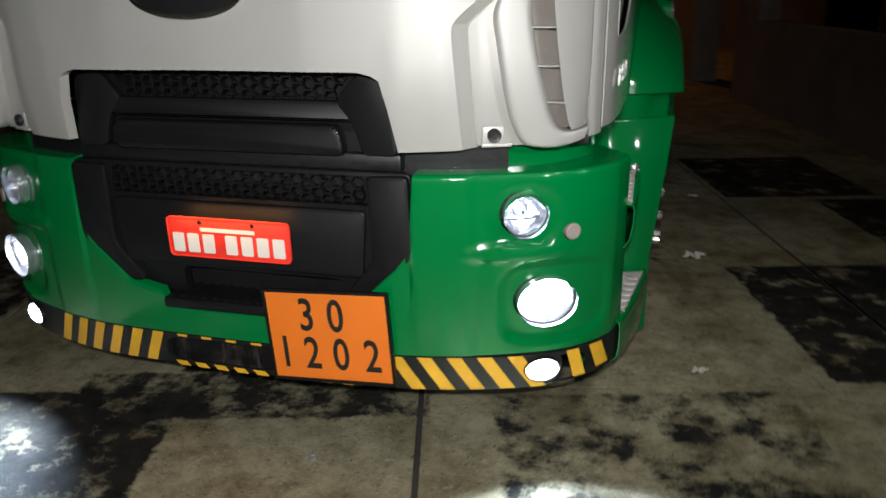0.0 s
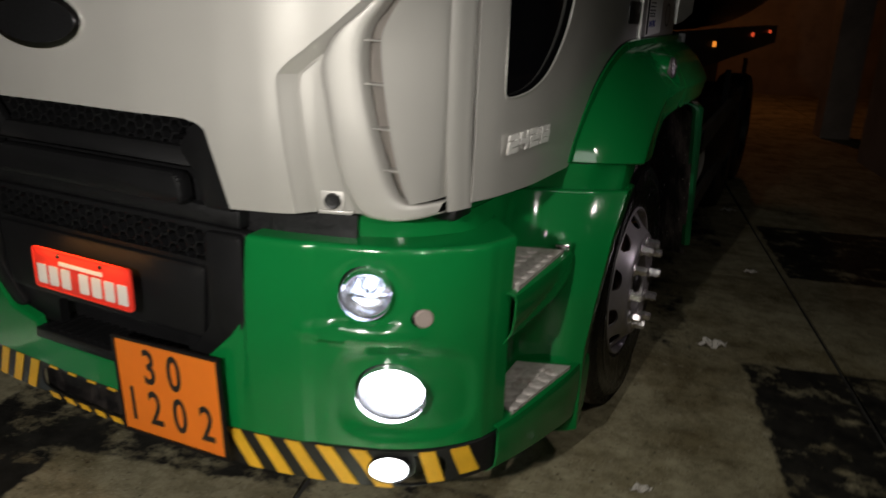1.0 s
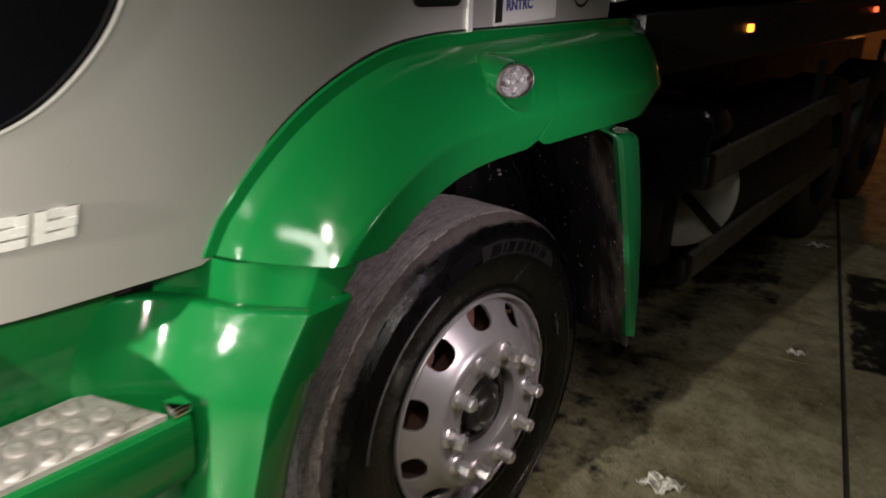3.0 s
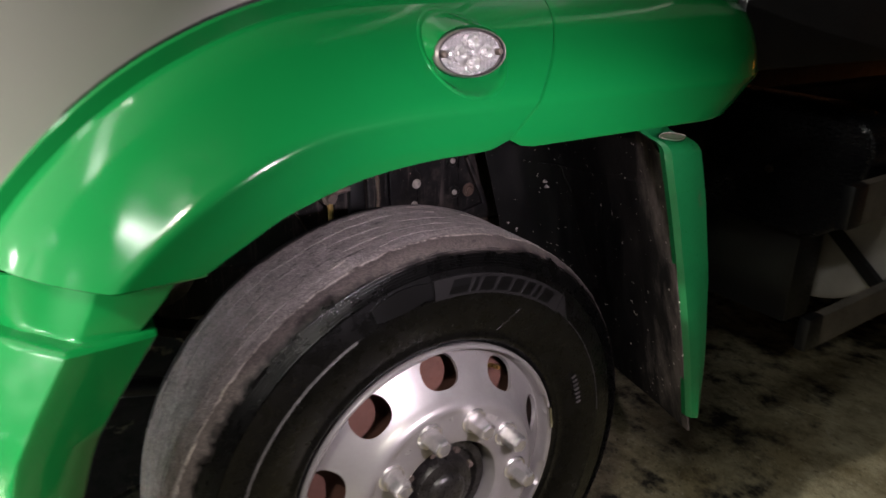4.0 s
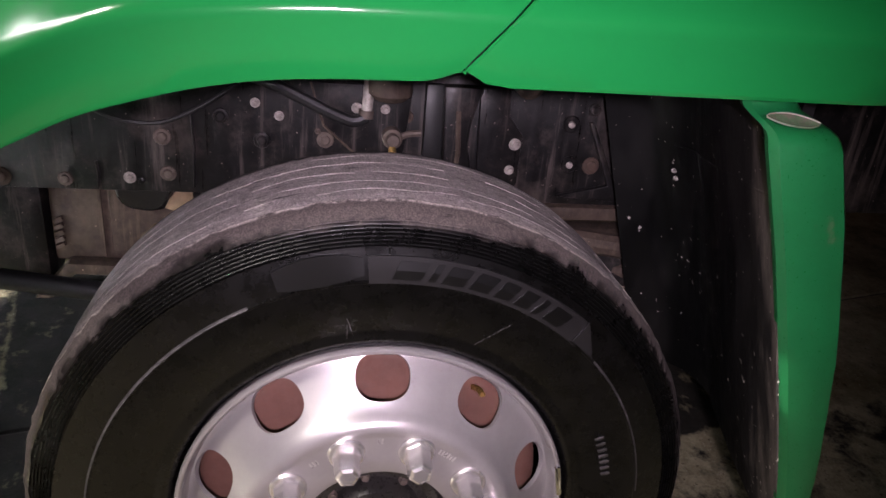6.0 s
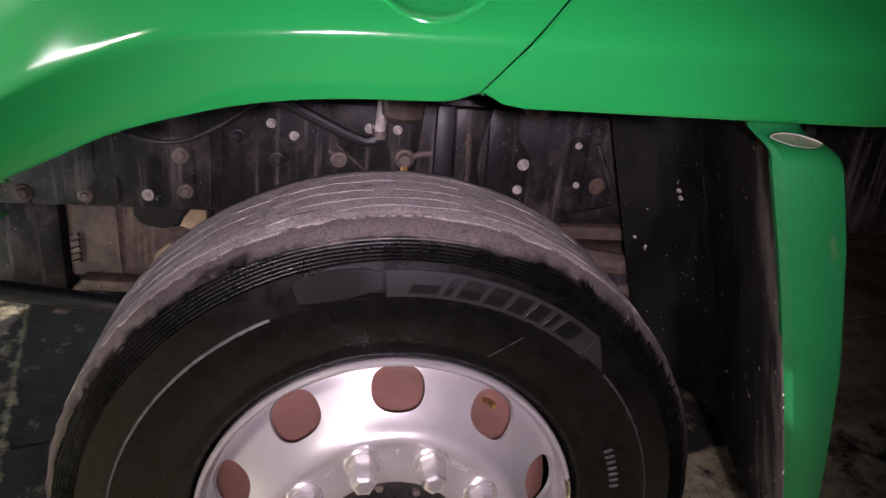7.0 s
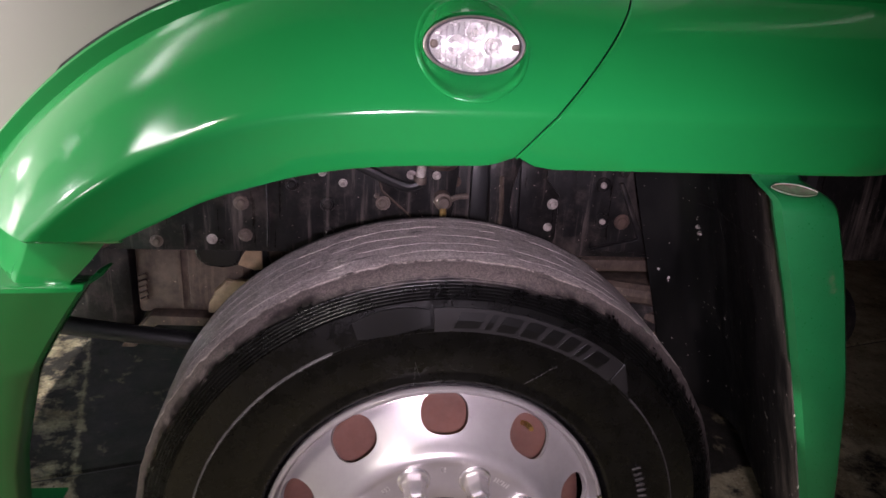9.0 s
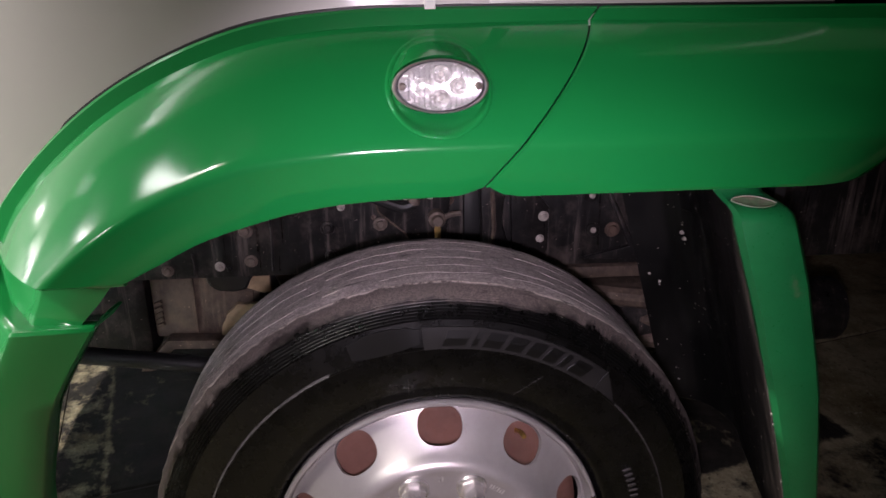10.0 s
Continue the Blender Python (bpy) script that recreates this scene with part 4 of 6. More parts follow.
def block_digit(ch, m, w=0.060, h=0.048, k=0.0135, depth=0.004):
    """A square-cut digit made of straight bars."""
    z = {"a": (0, w, h - k, h), "g": (0, w, (h - k) / 2, (h + k) / 2), "d": (0, w, 0, k), "f": (0, k * 1.25, h / 2, h), "b": (w - k * 1.25, w, h / 2, h), "e": (0, k * 1.25, 0, h / 2), "c": (w - k * 1.25, w, 0, h / 2)}
    bm = bmesh.new()
    for q in DIGIT_BARS[ch]:
        x0, x1, z0, z1 = z[q]
        add_box(bm, x0, x1, z0, z1, 0, depth + 0.0004 * "abcdefg".index(q))
    bmesh.ops.transform(bm, matrix=m, verts=bm.verts)
    return bm


number_at = Matrix.Translation((1.1005, 0.656, 1.211)) @ Matrix.Rotation(radians(-2.6), 4, "Z") @ FACING_SIDE @ Matrix(((1, 0.25, 0, 0), (0, 1, 0, 0), (0, 0, 1, 0), (0, 0, 0, 1)))
model_number = part("model_number", block_digit("2", number_at @ Matrix.Translation((-0.140, -0.024, 0))), LETTER_SILVER, cab, "raised silver number 2428", smooth=0)
for ch, x in (("4", -0.070), ("2", 0.0), ("8", 0.070)):
    part("digit", block_digit(ch, number_at @ Matrix.Translation((x, -0.024, 0))), LETTER_SILVER, model_number, smooth=0)

# door edge, handle and licence sticker on the rear of the cab side
part("door_edge", box(1.1195, 1.127, 1.700, 1.716, 1.445, 2.4), WHITE, cab, "pale door edge")
part("handle_pocket", prism(rounded([(-0.085, -0.028), (0.075, -0.028), (0.085, 0.05), (-0.085, 0.05)], 0.025), on_side(1.117, 1.605, 1.530), 0.007, 0.002), PLASTIC, cab, "black door handle pocket")
sticker = part("licence_sticker", prism(rounded([(-0.135, -0.012), (0.135, 0.0), (0.135, 0.25), (-0.135, 0.25)], 0.004), on_side(1.1205, 1.935, 1.465), 0.002), WHITE, cab, "white printed licence sticker", smooth=0)
part("lettering", letters("RNTRC", 0.034, on_side(1.123, 1.905, 1.500) @ Matrix.Rotation(radians(2), 4, "Z"), 0.0004, 1.0, 0.0012), BLUE_INK, sticker, smooth=0)
part("bar", prism([(-0.128, -0.004), (-0.100, -0.003), (-0.100, 0.245), (-0.128, 0.245)], on_side(1.1226, 1.935, 1.465), 0.0006), INK, sticker, smooth=0)
for z in (1.530, 1.540, 1.552, 1.566, 1.58, 1.60):
    part("bar", prism([(-0.045, -0.0025), (0.045, -0.0025), (0.045, 0.0025), (-0.045, 0.0025)], on_side(1.1226, 1.895, z), 0.0006), INK, sticker, smooth=0)
part("round_emblem", lathe([(0.040, 0.0), (0.044, 0.001), (0.048, 0.0)], on_side(1.1205, 2.20, 1.535), 32), INK, cab, "faint round emblem")
# pale side deflector behind the cab
part("side_deflector", sheet([[Vector((1.125 + 0.004 * k, y, z)) for y, z in ((2.39, zz), (2.55, zz + 0.012), (2.78, zz + 0.05))] for k, zz in enumerate((1.497, 1.6, 1.9, 2.4))], 0.02, (-1, 0, 0)), WHITE, truck, "pale side air deflector")

# ---- step housing on the driver's side ----


def build_steps(s):
    def v(x, y, z):
        return Vector((s * x, y, z))
    # plan of the housing from the bumper's end inwards, along the back wall and out to the wheel arch
    def rear(z):
        return float(np.interp(z, (0.20, 0.455, 0.685, 0.85, 0.93, 1.010), (1.015, 1.020, 1.050, 1.096, 1.143, 1.196)))
    rows = []
    for z in [0.20 + 0.03 * k for k in range(27)] + [0.990, 0.997, 1.001]:
        inner = float(np.interp(z, (0.2, 0.72, 0.86, 1.0), (1.03, 1.028, 0.985, 0.972)))
        out = float(np.interp(z, (0.5, 1.0), (1.232, 1.286)))
        e, w = rear(z), float(np.interp(z, (0.2, 0.7, 1.0), (0.070, 0.078, 0.108)))
        start, corner, front = Vector((inner, 0.78)), Vector((inner + 0.012, e - w - 0.52 * (out - inner))), Vector((out, e - w))
        reach = min(0.07, (corner.y - 0.78) * 0.8)
        bend_in, bend_out = corner - Vector((0, reach)), corner + (front - corner).normalized() * 0.09
        pts = [start]
        for f in (k / 8 for k in range(9)):
            pts.append((1 - f) ** 2 * bend_in + 2 * f * (1 - f) * corner + f * f * bend_out)
        for f in (0.1 + 0.106 * k for k in range(9)):
            bow = 0.014 * math.sin(math.pi * f)
            pts.append(bend_out.lerp(front, f) + Vector((0.46, -0.886)) * bow)
        pts += [front + Vector((-0.0015, -0.003)), front + Vector((0.0, 0.003)), Vector((out - 0.003, e - 0.04)), Vector((out - 0.006, e))]
        rows.append([v(p.x, p.y, z) for p in pts] + [v(out - 0.010, e + 0.004, z), v(out - 0.05, e + 0.006, z)])
    last = rows[-1]
    for far, dz in ((0.003, 0.0025), (0.007, 0.0042), (0.014, 0.0048), (0.03, 0.003), (0.075, -0.006)):
        rows.append([p + v(0 if i < 2 else -0.46 * far if i < 19 else -far, 0.886 * far if i < 19 else 0.0, dz) for i, p in enumerate(last)])
    housing = part("step_housing", sheet(rows, 0.005), GREEN, truck, "green moulded step housing", smooth=42)
    # back wall and the wall beside the bumper
    part("back_wall", sheet([[v(0.985 if z > 0.8 else 1.03, y, z) for z in (0.30, 0.55, 0.799, 0.801, 0.95, 1.05)] for y in (0.40, 0.6, 0.88)], 0.005), GREEN, housing)
    # lower sill, with its rounded outer face
    rows = []
    for y in np.linspace(0.44, 1.02, 14):
        o = float(np.interp(y, (0.44, 0.52, 0.65, 0.85, 1.02), (1.150, 1.170, 1.195, 1.222, 1.234)))
        q = float(np.interp(y, (0.44, 1.02), (0.300, 0.225)))
        rows.append([v(1.0, y, 0.452), v(o - 0.02, y, 0.455), v(o - 0.004, y, 0.448), v(o, y, 0.43), v(o, y, 0.36), v(o - 0.006, y, q + 0.022), v(o - 0.03, y, q), v(1.0, y, q)])
    part("lower_step", sheet(rows, 0.004), GREEN, housing)
    # upper ledge
    rows = []
    for y in np.linspace(0.46, 0.90, 12):
        o = 1.170 + 0.01 * math.sin((y - 0.46) * 5)
        rows.append([v(0.985, y, 0.835), v(o - 0.02, y, 0.838), v(o - 0.004, y, 0.832), v(o, y, 0.820), v(o - 0.001, y, 0.775), v(o - 0.008, y, 0.725), v(o - 0.03, y, 0.690), v(1.03, y, 0.660)])
    part("upper_step", sheet(rows, 0.004), GREEN, housing)

    def tread(z, quad, label):
        base = part("tread_plate", sheet([[v(*quad[0], z), v(*quad[1], z)], [v(*quad[3], z), v(*quad[2], z)]], 0.018, (0, 0, -1)), TREAD_PLATE, housing, label, smooth=0)
        a, b, c, d = [Vector((x, y, 0)) for x, y in quad]
        for i in range(3):
            for k in range(6):
                f, g = (i + 0.5) / 3, (k + (0.55 if i % 2 else 0.15) + 0.18) / 6.6
                p = (a * (1 - g) + b * g) * (1 - f) + (d * (1 - g) + c * g) * f
                part("stud", lathe([(0.0245, 0), (0.0225, 0.0035), (0.017, 0.0055), (0.010, 0.006), (0.006, 0.0045), (0, 0.004)], Matrix.Translation((s * p.x, p.y, z)), 14, (1.0, 0.82)), TREAD_PLATE, base)
    tread(0.848, ((0.995, 0.565), (0.990, 0.800), (1.160, 0.862), (1.160, 0.490)), "worn studded metal step plate")
    tread(0.464, ((1.060, 0.560), (1.050, 0.815), (1.212, 0.872), (1.158, 0.520)), "worn studded metal step plate")
    # chrome tongue at the end of the upper step
    part("step_latch", box(min(s * 1.13, s * 1.175), max(s * 1.13, s * 1.175), 0.868, 0.905, 0.842, 0.862, 0.004), CHROME, housing)
    # wrap between housing and fender
    rows = [[v(x + 0.002 * k, y, z) for x, y in curve_through(((0.99, 0.95), (1.075, 1.000), (1.16, 1.030), (1.212, 1.042 + e * 0.5), (1.252, 1.070 + e * 0.5)), 18) + [(1.2545, 1.074 + e * 0.5), (1.262, 1.115 + e)]] for k, (z, e) in enumerate(((0.94, 0.02), (0.99, 0.050), (1.01, 0.062), (1.04, 0.090), (1.085, 0.125)))]
    part("fender_wrap", sheet(rows, 0.005), GREEN, truck, smooth=34)
    return housing


for s in (-1, 1):
    build_steps(s)

# ---- front fender over the wheel ----
TOP = ((0.988, 1.092), (1.018, 1.146), (1.050, 1.186), (1.108, 1.245), (1.206, 1.322), (1.313, 1.380), (1.430, 1.422), (1.583, 1.444), (1.716, 1.448), (1.970, 1.449))
CREASE = ((1.142, 1.086), (1.216, 1.146), (1.298, 1.196), (1.364, 1.226), (1.443, 1.250), (1.530, 1.262), (1.603, 1.268), (1.720, 1.271), (1.822, 1.272))
ARCH = ((1.258, 1.088), (1.307, 1.112), (1.367, 1.141), (1.441, 1.164), (1.544, 1.186), (1.633, 1.194), (1.695, 1.196), (1.740, 1.199), (1.770, 1.209))


def fender_section(top, crease, arch, xc=1.300, xa=1.290, n=14):
    (ty, tz), (cy, cz), (ay, az) = top, crease, arch
    xc, xa = xc + 0.012 * max(0, (1.45 - cy) / 0.3), xa + 0.022 * max(0, (1.48 - ay) / 0.22)
    xt = float(np.interp(ty, (1.02, 1.15, 1.4, 2.4), (1.1115, 1.1185, 1.126, 1.128)))
    fy, fz = cy - ty, cz - tz
    fl = math.hypot(fy, fz)
    out = [Vector((xt - 0.012, ty, tz - 0.004)), Vector((xt - 0.004, ty, tz)), Vector((xt + 0.002, ty + fy / fl * 0.004, tz + fz / fl * 0.004))]
    ty, tz, xt = ty + fy / fl * 0.026, tz + fz / fl * 0.026, xt + 0.006
    out.append(Vector((xt, ty, tz)))
    qy = 0.74 + 0.14 * min(1, max(0, (ty - 1.5) / 0.4))
    for k in range(1, n + 1):
        f = min(k / n, 0.985)
        w0, w1, w2 = (1 - f) ** 2, 2 * f * (1 - f), f * f
        qx, q = xt + 0.56 * (xc - xt), 0.74
        out.append(Vector((w0 * xt + w1 * qx + w2 * xc, w0 * ty + w1 * (cy + (ty - cy) * qy) + w2 * cy, w0 * tz + w1 * (cz + (tz - cz) * q) + w2 * cz)))
    for f in (0.05, 0.14, 0.5, 0.94):
        out.append(Vector((xc + (xa - xc) * f, cy + (ay - cy) * f, cz + (az - cz) * f)))
    out += [Vector((xa - 0.002, ay, az)), Vector((xa - 0.014, ay, az - 0.002))]
    return out


def build_fender(s):
    n = 48
    tops, creases, arches = (curve_through(c, n) for c in (TOP, CREASE, ARCH))
    flip = Matrix.Diagonal((s, 1, 1))
    rows = [[flip @ p for p in fender_section(*three)] for three in zip(tops, creases, arches)]
    # turned-in front edge and seam edge
    first = [p + Vector((-s * 0.004, 0.002, -0.004)) for p in rows[0]]
    fender = part("fender", sheet([first] + rows, 0.006), GREEN, truck, "glossy green front fender", smooth=22)
    if s > 0:
        carve(fender, [prism(oval(0.0715, 0.0605, 44), on_side(1.236, 1.711, 1.3465), 0.2)])
    # rear piece behind the slanted seam
    rows = []
    m = 26
    for k in range(m):
        f = k / (m - 1)
        ty, cy, ay = 1.9728 + (2.630 - 1.9728) * f, 1.8250 + (2.520 - 1.8250) * f, 1.7755 + (2.450 - 1.7755) * f
        end = max(0, (f - 0.70) / 0.30)
        drop = 0.012 * end**2
        sec = fender_section((ty - 0.05 * end**2, 1.449 + 0.004 * f - drop), (cy, 1.272 + 0.003 * f + 0.0 * end), (ay - 0.002 - 0.02 * end**3, 1.194 + 0.006 * f + 0.030 * end**4 + ((0.016, 0.004)[k] if k < 2 else 0)))
        rows.append([flip @ Vector((p.x - (p.x - 1.10) * 0.60 * (1 - math.sqrt(max(0, 1 - end**2))), p.y, p.z - max(0, p.z - 1.30) * 0.16 * (1 - math.sqrt(max(0, 1 - end**2))))) for p in sec])
    lead = [p + Vector((-s * 0.018, 0.006, 0)) for p in rows[0]]
    soft = [p + Vector((-s * 0.003, 0.0010, 0)) for p in rows[0]]
    rows[0] = [p + Vector((0, 0.0042, 0)) for p in rows[0]]
    tail = [p + Vector((-s * 0.03, -0.004, 0)) for p in rows[-1]]
    part("fender_rear", sheet([lead, soft] + rows + [tail], 0.006), GREEN, truck, "green rear fender section", smooth=22)
    # dark strip between the cab and the fender: rubber in front, gap shade painted black behind
    rows = []
    line = tops + [(2.0, 1.449), (2.36, 1.452)]
    for k, (y, z) in enumerate(line):
        (ya, za), (yb, zb) = line[max(0, k - 1)], line[min(len(line) - 1, k + 1)]
        run = math.hypot(yb - ya, zb - za)
        uy, uz = -(zb - za) / run, (yb - ya) / run
        xt = float(np.interp(y, (1.02, 1.15, 1.4, 2.4), (1.1115, 1.1185, 1.126, 1.128)))
        rows.append([Vector((s * (xt + dx), y + uy * d, z + uz * d)) for dx, d in ((-0.026, -0.012), (-0.022, 0.004), (-0.010, 0.005), (-0.0045, 0.003), (-0.003, -0.010))])
    part("fender_seal_gap", sheet(rows), BLACK, truck, "black strip for the rubber fender seal and the shaded gap")
    return fender


for s in (-1, 1):
    build_fender(s)


LAMP_RIM = surface("lamp_rim", (0.22, 0.19, 0.18), 0.4, metal=0.4, spread=0.25, scale=40, grain=200, grain_bump=0.1)
LAMP_SILVER = surface("lamp_silver", (0.80, 0.78, 0.77), 0.22, metal=0.6, spread=0.05, grain=100, grain_bump=0)


def build_marker_lamp():
    m = on_side(1.254, 1.711, 1.349, -6)
    # scoop that runs from the fender's skin, with a hood over the lamp, in to the lamp's rim
    skin = np.array([tuple(p) for three in zip(*(curve_through(c, 150) for c in (TOP, CREASE, ARCH))) for p in fender_section(*three, n=70)])

    def skin_x(y, z):
        d = np.hypot(skin[:, 1] - y, skin[:, 2] - z)
        near = np.argsort(d)[:5]
        w = 1 / (d[near] + 0.0008)
        return float((skin[near, 0] * w).sum() / w.sum())
    rows = []
    for k in range(65):
        c, q = math.cos(2 * math.pi * k / 64), math.sin(2 * math.pi * k / 64)
        edge = [Vector((skin_x(1.711 + 0.0715 * g * c, 1.3465 + 0.0605 * g * q) + d, 1.711 + 0.0715 * g * c, 1.3465 + 0.0605 * g * q)) for g, d in ((1.10, -0.002), (1.06, 0.0012), (1.02, 0.0022), (0.985, 0.0012))]
        ring = m @ Vector((0.0690 * c, 0.0425 * q, 0.004 if q > 0 else -0.002))
        dish = edge[-1].lerp(ring, 0.45) + Vector((-0.007 if q < 0.2 else 0.002, 0, 0))
        rows.append(edge + [edge[-1].lerp(dish, 0.5) + Vector((-0.002, 0, 0)), dish, dish.lerp(ring, 0.6), ring, m @ Vector((0.064 * c, 0.036 * q, -0.008)), m @ Vector((0, 0, -0.014))])
    part("lamp_pocket", sheet(rows), GREEN, truck, "green scooped lamp pocket", smooth=45)
    body = part("side_lamp", lathe([(0.0, -0.012), (0.060, -0.012), (0.067, -0.006), (0.068, 0.006), (0.0655, 0.010), (0.062, 0.008), (0.060, -0.004), (0.03, -0.008), (0, -0.008)], m, 48, (1, 0.56)), LAMP_RIM, truck, "clear oval side lamp with LED cups")
    part("reflector", lathe([(0.0, -0.002), (0.045, -0.003), (0.060, 0.001)], m, 40, (1, 0.56)), LAMP_SILVER, body)
    for u, w in ((-0.025, 0), (0.025, 0), (0, 0.0165), (0, -0.0165)):
        at = m @ Matrix.Translation((u, w, 0.0))
        part("led_cup", lathe([(0.0, 0.000), (0.004, 0.001), (0.0095, 0.006), (0.0125, 0.010), (0.0132, 0.006), (0.0132, -0.002)], at, 20), LAMP_SILVER, body)
        part("led", lathe([(0, 0.006), (0.003, 0.005), (0.0045, 0.001), (0, 0.001)], at @ Matrix.Translation((0, 0, 0.001)), 12), WHITE, body)
    for k in range(13):
        x = -0.045 + 0.0075 * k
        h = 0.030 * math.sqrt(max(0.05, 1 - (x / 0.058) ** 2))
        part("lens_rib", prism([(x - 0.0012, -h), (x + 0.0012, -h), (x + 0.0012, h), (x - 0.0012, h)], m @ Matrix.Translation((0, 0, 0.0055)), 0.0015), CLEAR, body, smooth=0)
    for x in (-0.0535, 0.0535):
        part("screw", lathe([(0, 0.012), (0.004, 0.011), (0.0055, 0.008), (0.0055, 0.0), (0, 0)], m @ Matrix.Translation((x, 0, 0.002)), 12), BOLT, body)
    part("gasket", lathe([(0.0600, 0.0075), (0.0615, 0.0098), (0.0632, 0.0100), (0.0640, 0.0070)], m, 48, (1, 0.56)), RUBBER, body, "thin black gasket")
    lens = part("lens", lathe([(0.0, 0.019), (0.03, 0.017), (0.052, 0.012), (0.061, 0.006), (0.061, 0.004), (0, 0.015)], m, 48, (1, 0.56)), CLEAR, body)
    lens.visible_shadow = False


build_marker_lamp()

# ---- wheel ----


RUBBER_LIP = surface("torn_rubber_lip", (0.27, 0.24, 0.22), 0.8, spread=0.5, scale=60, grain=300, grain_bump=0.3)
RUBBER_SCUFFED = surface("scuffed_rubber", (0.045, 0.041, 0.041), 0.55, spread=0.6, scale=60, grain=420, grain_bump=0.5, dirt=(0.008, 0.008, 0.008), dirt_amount=0.10, dirt_scale=45)
RUBBER_BAR = surface("bar_rubber", (0.0018, 0.0018, 0.0018), 0.30, spread=0.2, scale=30, grain=300, grain_bump=0.02, rough_spread=0.02)
RUBBER_WORN = surface("worn_rubber", (0.0095, 0.0090, 0.0092), 0.34, spread=0.3, scale=26, grain=520, grain_bump=0.04, rough_spread=0.04)
CAST_MARK = surface("cast_mark", (0.52, 0.49, 0.48), 0.32, metal=0.7, spread=0.1, grain_bump=0)
BRASS = surface("brass_valve", (0.55, 0.36, 0.12), 0.3, metal=0.9, spread=0.1, grain_bump=0)
GREASE = surface("greasy_iron", (0.020, 0.018, 0.017), 0.32, metal=0.2, spread=0.6, scale=30, grain=160, grain_bump=0.3, dirt=(0.10, 0.085, 0.07), dirt_amount=0.0, dirt_scale=25)


def joined(pieces):
    """Several bmeshes in one."""
    bm = bmesh.new()
    for piece in pieces:
        bmesh.ops.recalc_face_normals(piece, faces=piece.faces)
        me = bpy.data.meshes.new("piece")
        piece.to_mesh(me)
        piece.free()
        bm.from_mesh(me)
        bpy.data.meshes.remove(me)
    return bm


def build_tyre(rim, m):
    profile = [(0.306, -0.040), (0.312, -0.024), (0.320, -0.014), (0.326, -0.009), (0.331, -0.0085), (0.337, -0.0105), (0.345, -0.008), (0.375, 0.001), (0.405, 0.007), (0.4195, 0.0080), (0.4205, 0.0096), (0.4235, 0.0096), (0.4245, 0.0075), (0.450, 0.004), (0.464, 0.000)]
    for k in range(7):
        r = 0.467 + 0.0050 * k
        profile += [(r, -0.0005 - 0.0016 * k), (r + 0.0012, -0.0044 - 0.0016 * k), (r + 0.0024, -0.0046 - 0.0016 * k), (r + 0.0036, -0.0010 - 0.0017 * k)]
    profile += [(0.505, -0.018), (0.5125, -0.029), (0.5168, -0.042), (0.5178, -0.056)]
    grooves = (-0.078, -0.112, -0.150, -0.190, -0.226)
    for h in grooves:
        profile += [(0.5192, h + 0.0030), (0.5192, h + 0.0012), (0.5172, h + 0.0006), (0.5172, h - 0.0006), (0.5192, h - 0.0012), (0.5192, h - 0.0030)]
    profile += [(0.5178, -0.250), (0.512, -0.268), (0.500, -0.280), (0.48, -0.290), (0.42, -0.300), (0.36, -0.290), (0.315, -0.270)]
    steps = 240
    rows = []
    for k in range(steps + 1):
        a = 2 * math.pi * k / steps
        ca, sa = math.cos(a), math.sin(a)
        row = []
        for r, h in profile:
            tread = r > 0.5165 and -0.24 < h < -0.065
            if tread:
                g = min(grooves, key=lambda q: abs(q - h))
                lane = grooves.index(g)
                # grooves are worn almost closed and wander across the tread
                open_here = min(1, max(0, noise.noise((ca * 7, sa * 7, lane * 3.1)) * 2.2 + 0.55))
                if r < 0.518:
                    r = 0.5192 - 0.0026 * open_here
                h += 0.0050 * noise.noise((ca * 11, sa * 9, lane)) + 0.0040 * noise.noise((ca * 30, sa * 30, lane + 9.0))
            if r > 0.50:
                r += 0.0007 * noise.noise((ca * 8, sa * 8, h * 20)) + 0.0004 * noise.noise((ca * 60, sa * 60, h * 60))
            if 0.498 < r < 0.5172 and h > -0.05:
                r += 0.0030 * noise.noise((ca * 40, sa * 40, 3.0)) + 0.0016 * noise.noise((ca * 90, sa * 90, 5.0))
            r += TR * min(1, max(0, (r - 0.335) / 0.13))
            p = m @ Vector((r * sa, r * ca, h))
            if p.z < 0.05:
                p.x += 0.012 * (0.05 - p.z) / 0.05 * (1 if h > -0.14 else -1)
            p.z = max(p.z, 0.002)
            row.append(p)
        rows.append(row)
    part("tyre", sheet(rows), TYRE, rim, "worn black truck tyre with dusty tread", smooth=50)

    # torn pale lips along the worn grooves
    rng = random.Random(4)
    pieces = []
    for lane, g in enumerate(grooves[:4]):
        k = -150
        while k < 150:
            length = rng.randint(3, 14)
            pts = []
            for q in range(k, k + length):
                a = radians(q * 0.5)
                ca, sa = math.cos(a), math.sin(a)
                h = g + 0.0032 + 0.0050 * noise.noise((ca * 11, sa * 9, lane)) + 0.0040 * noise.noise((ca * 30, sa * 30, lane + 9.0)) + rng.uniform(-0.0012, 0.0012)
                r = 0.5192 + TR + 0.0002 + 0.0007 * noise.noise((ca * 8, sa * 8, h * 20))
                pts.append(m @ Vector((r * sa, r * ca, h)))
            pieces.append(tube(pts, rng.choice((0.0003, 0.0004, 0.0007)), 5))
            k += length + rng.randint(5, 26)
    part("torn_rubber", joined(pieces), RUBBER_LIP, rim, "pale torn rubber along the worn tread grooves")["kind"] = "stuff"

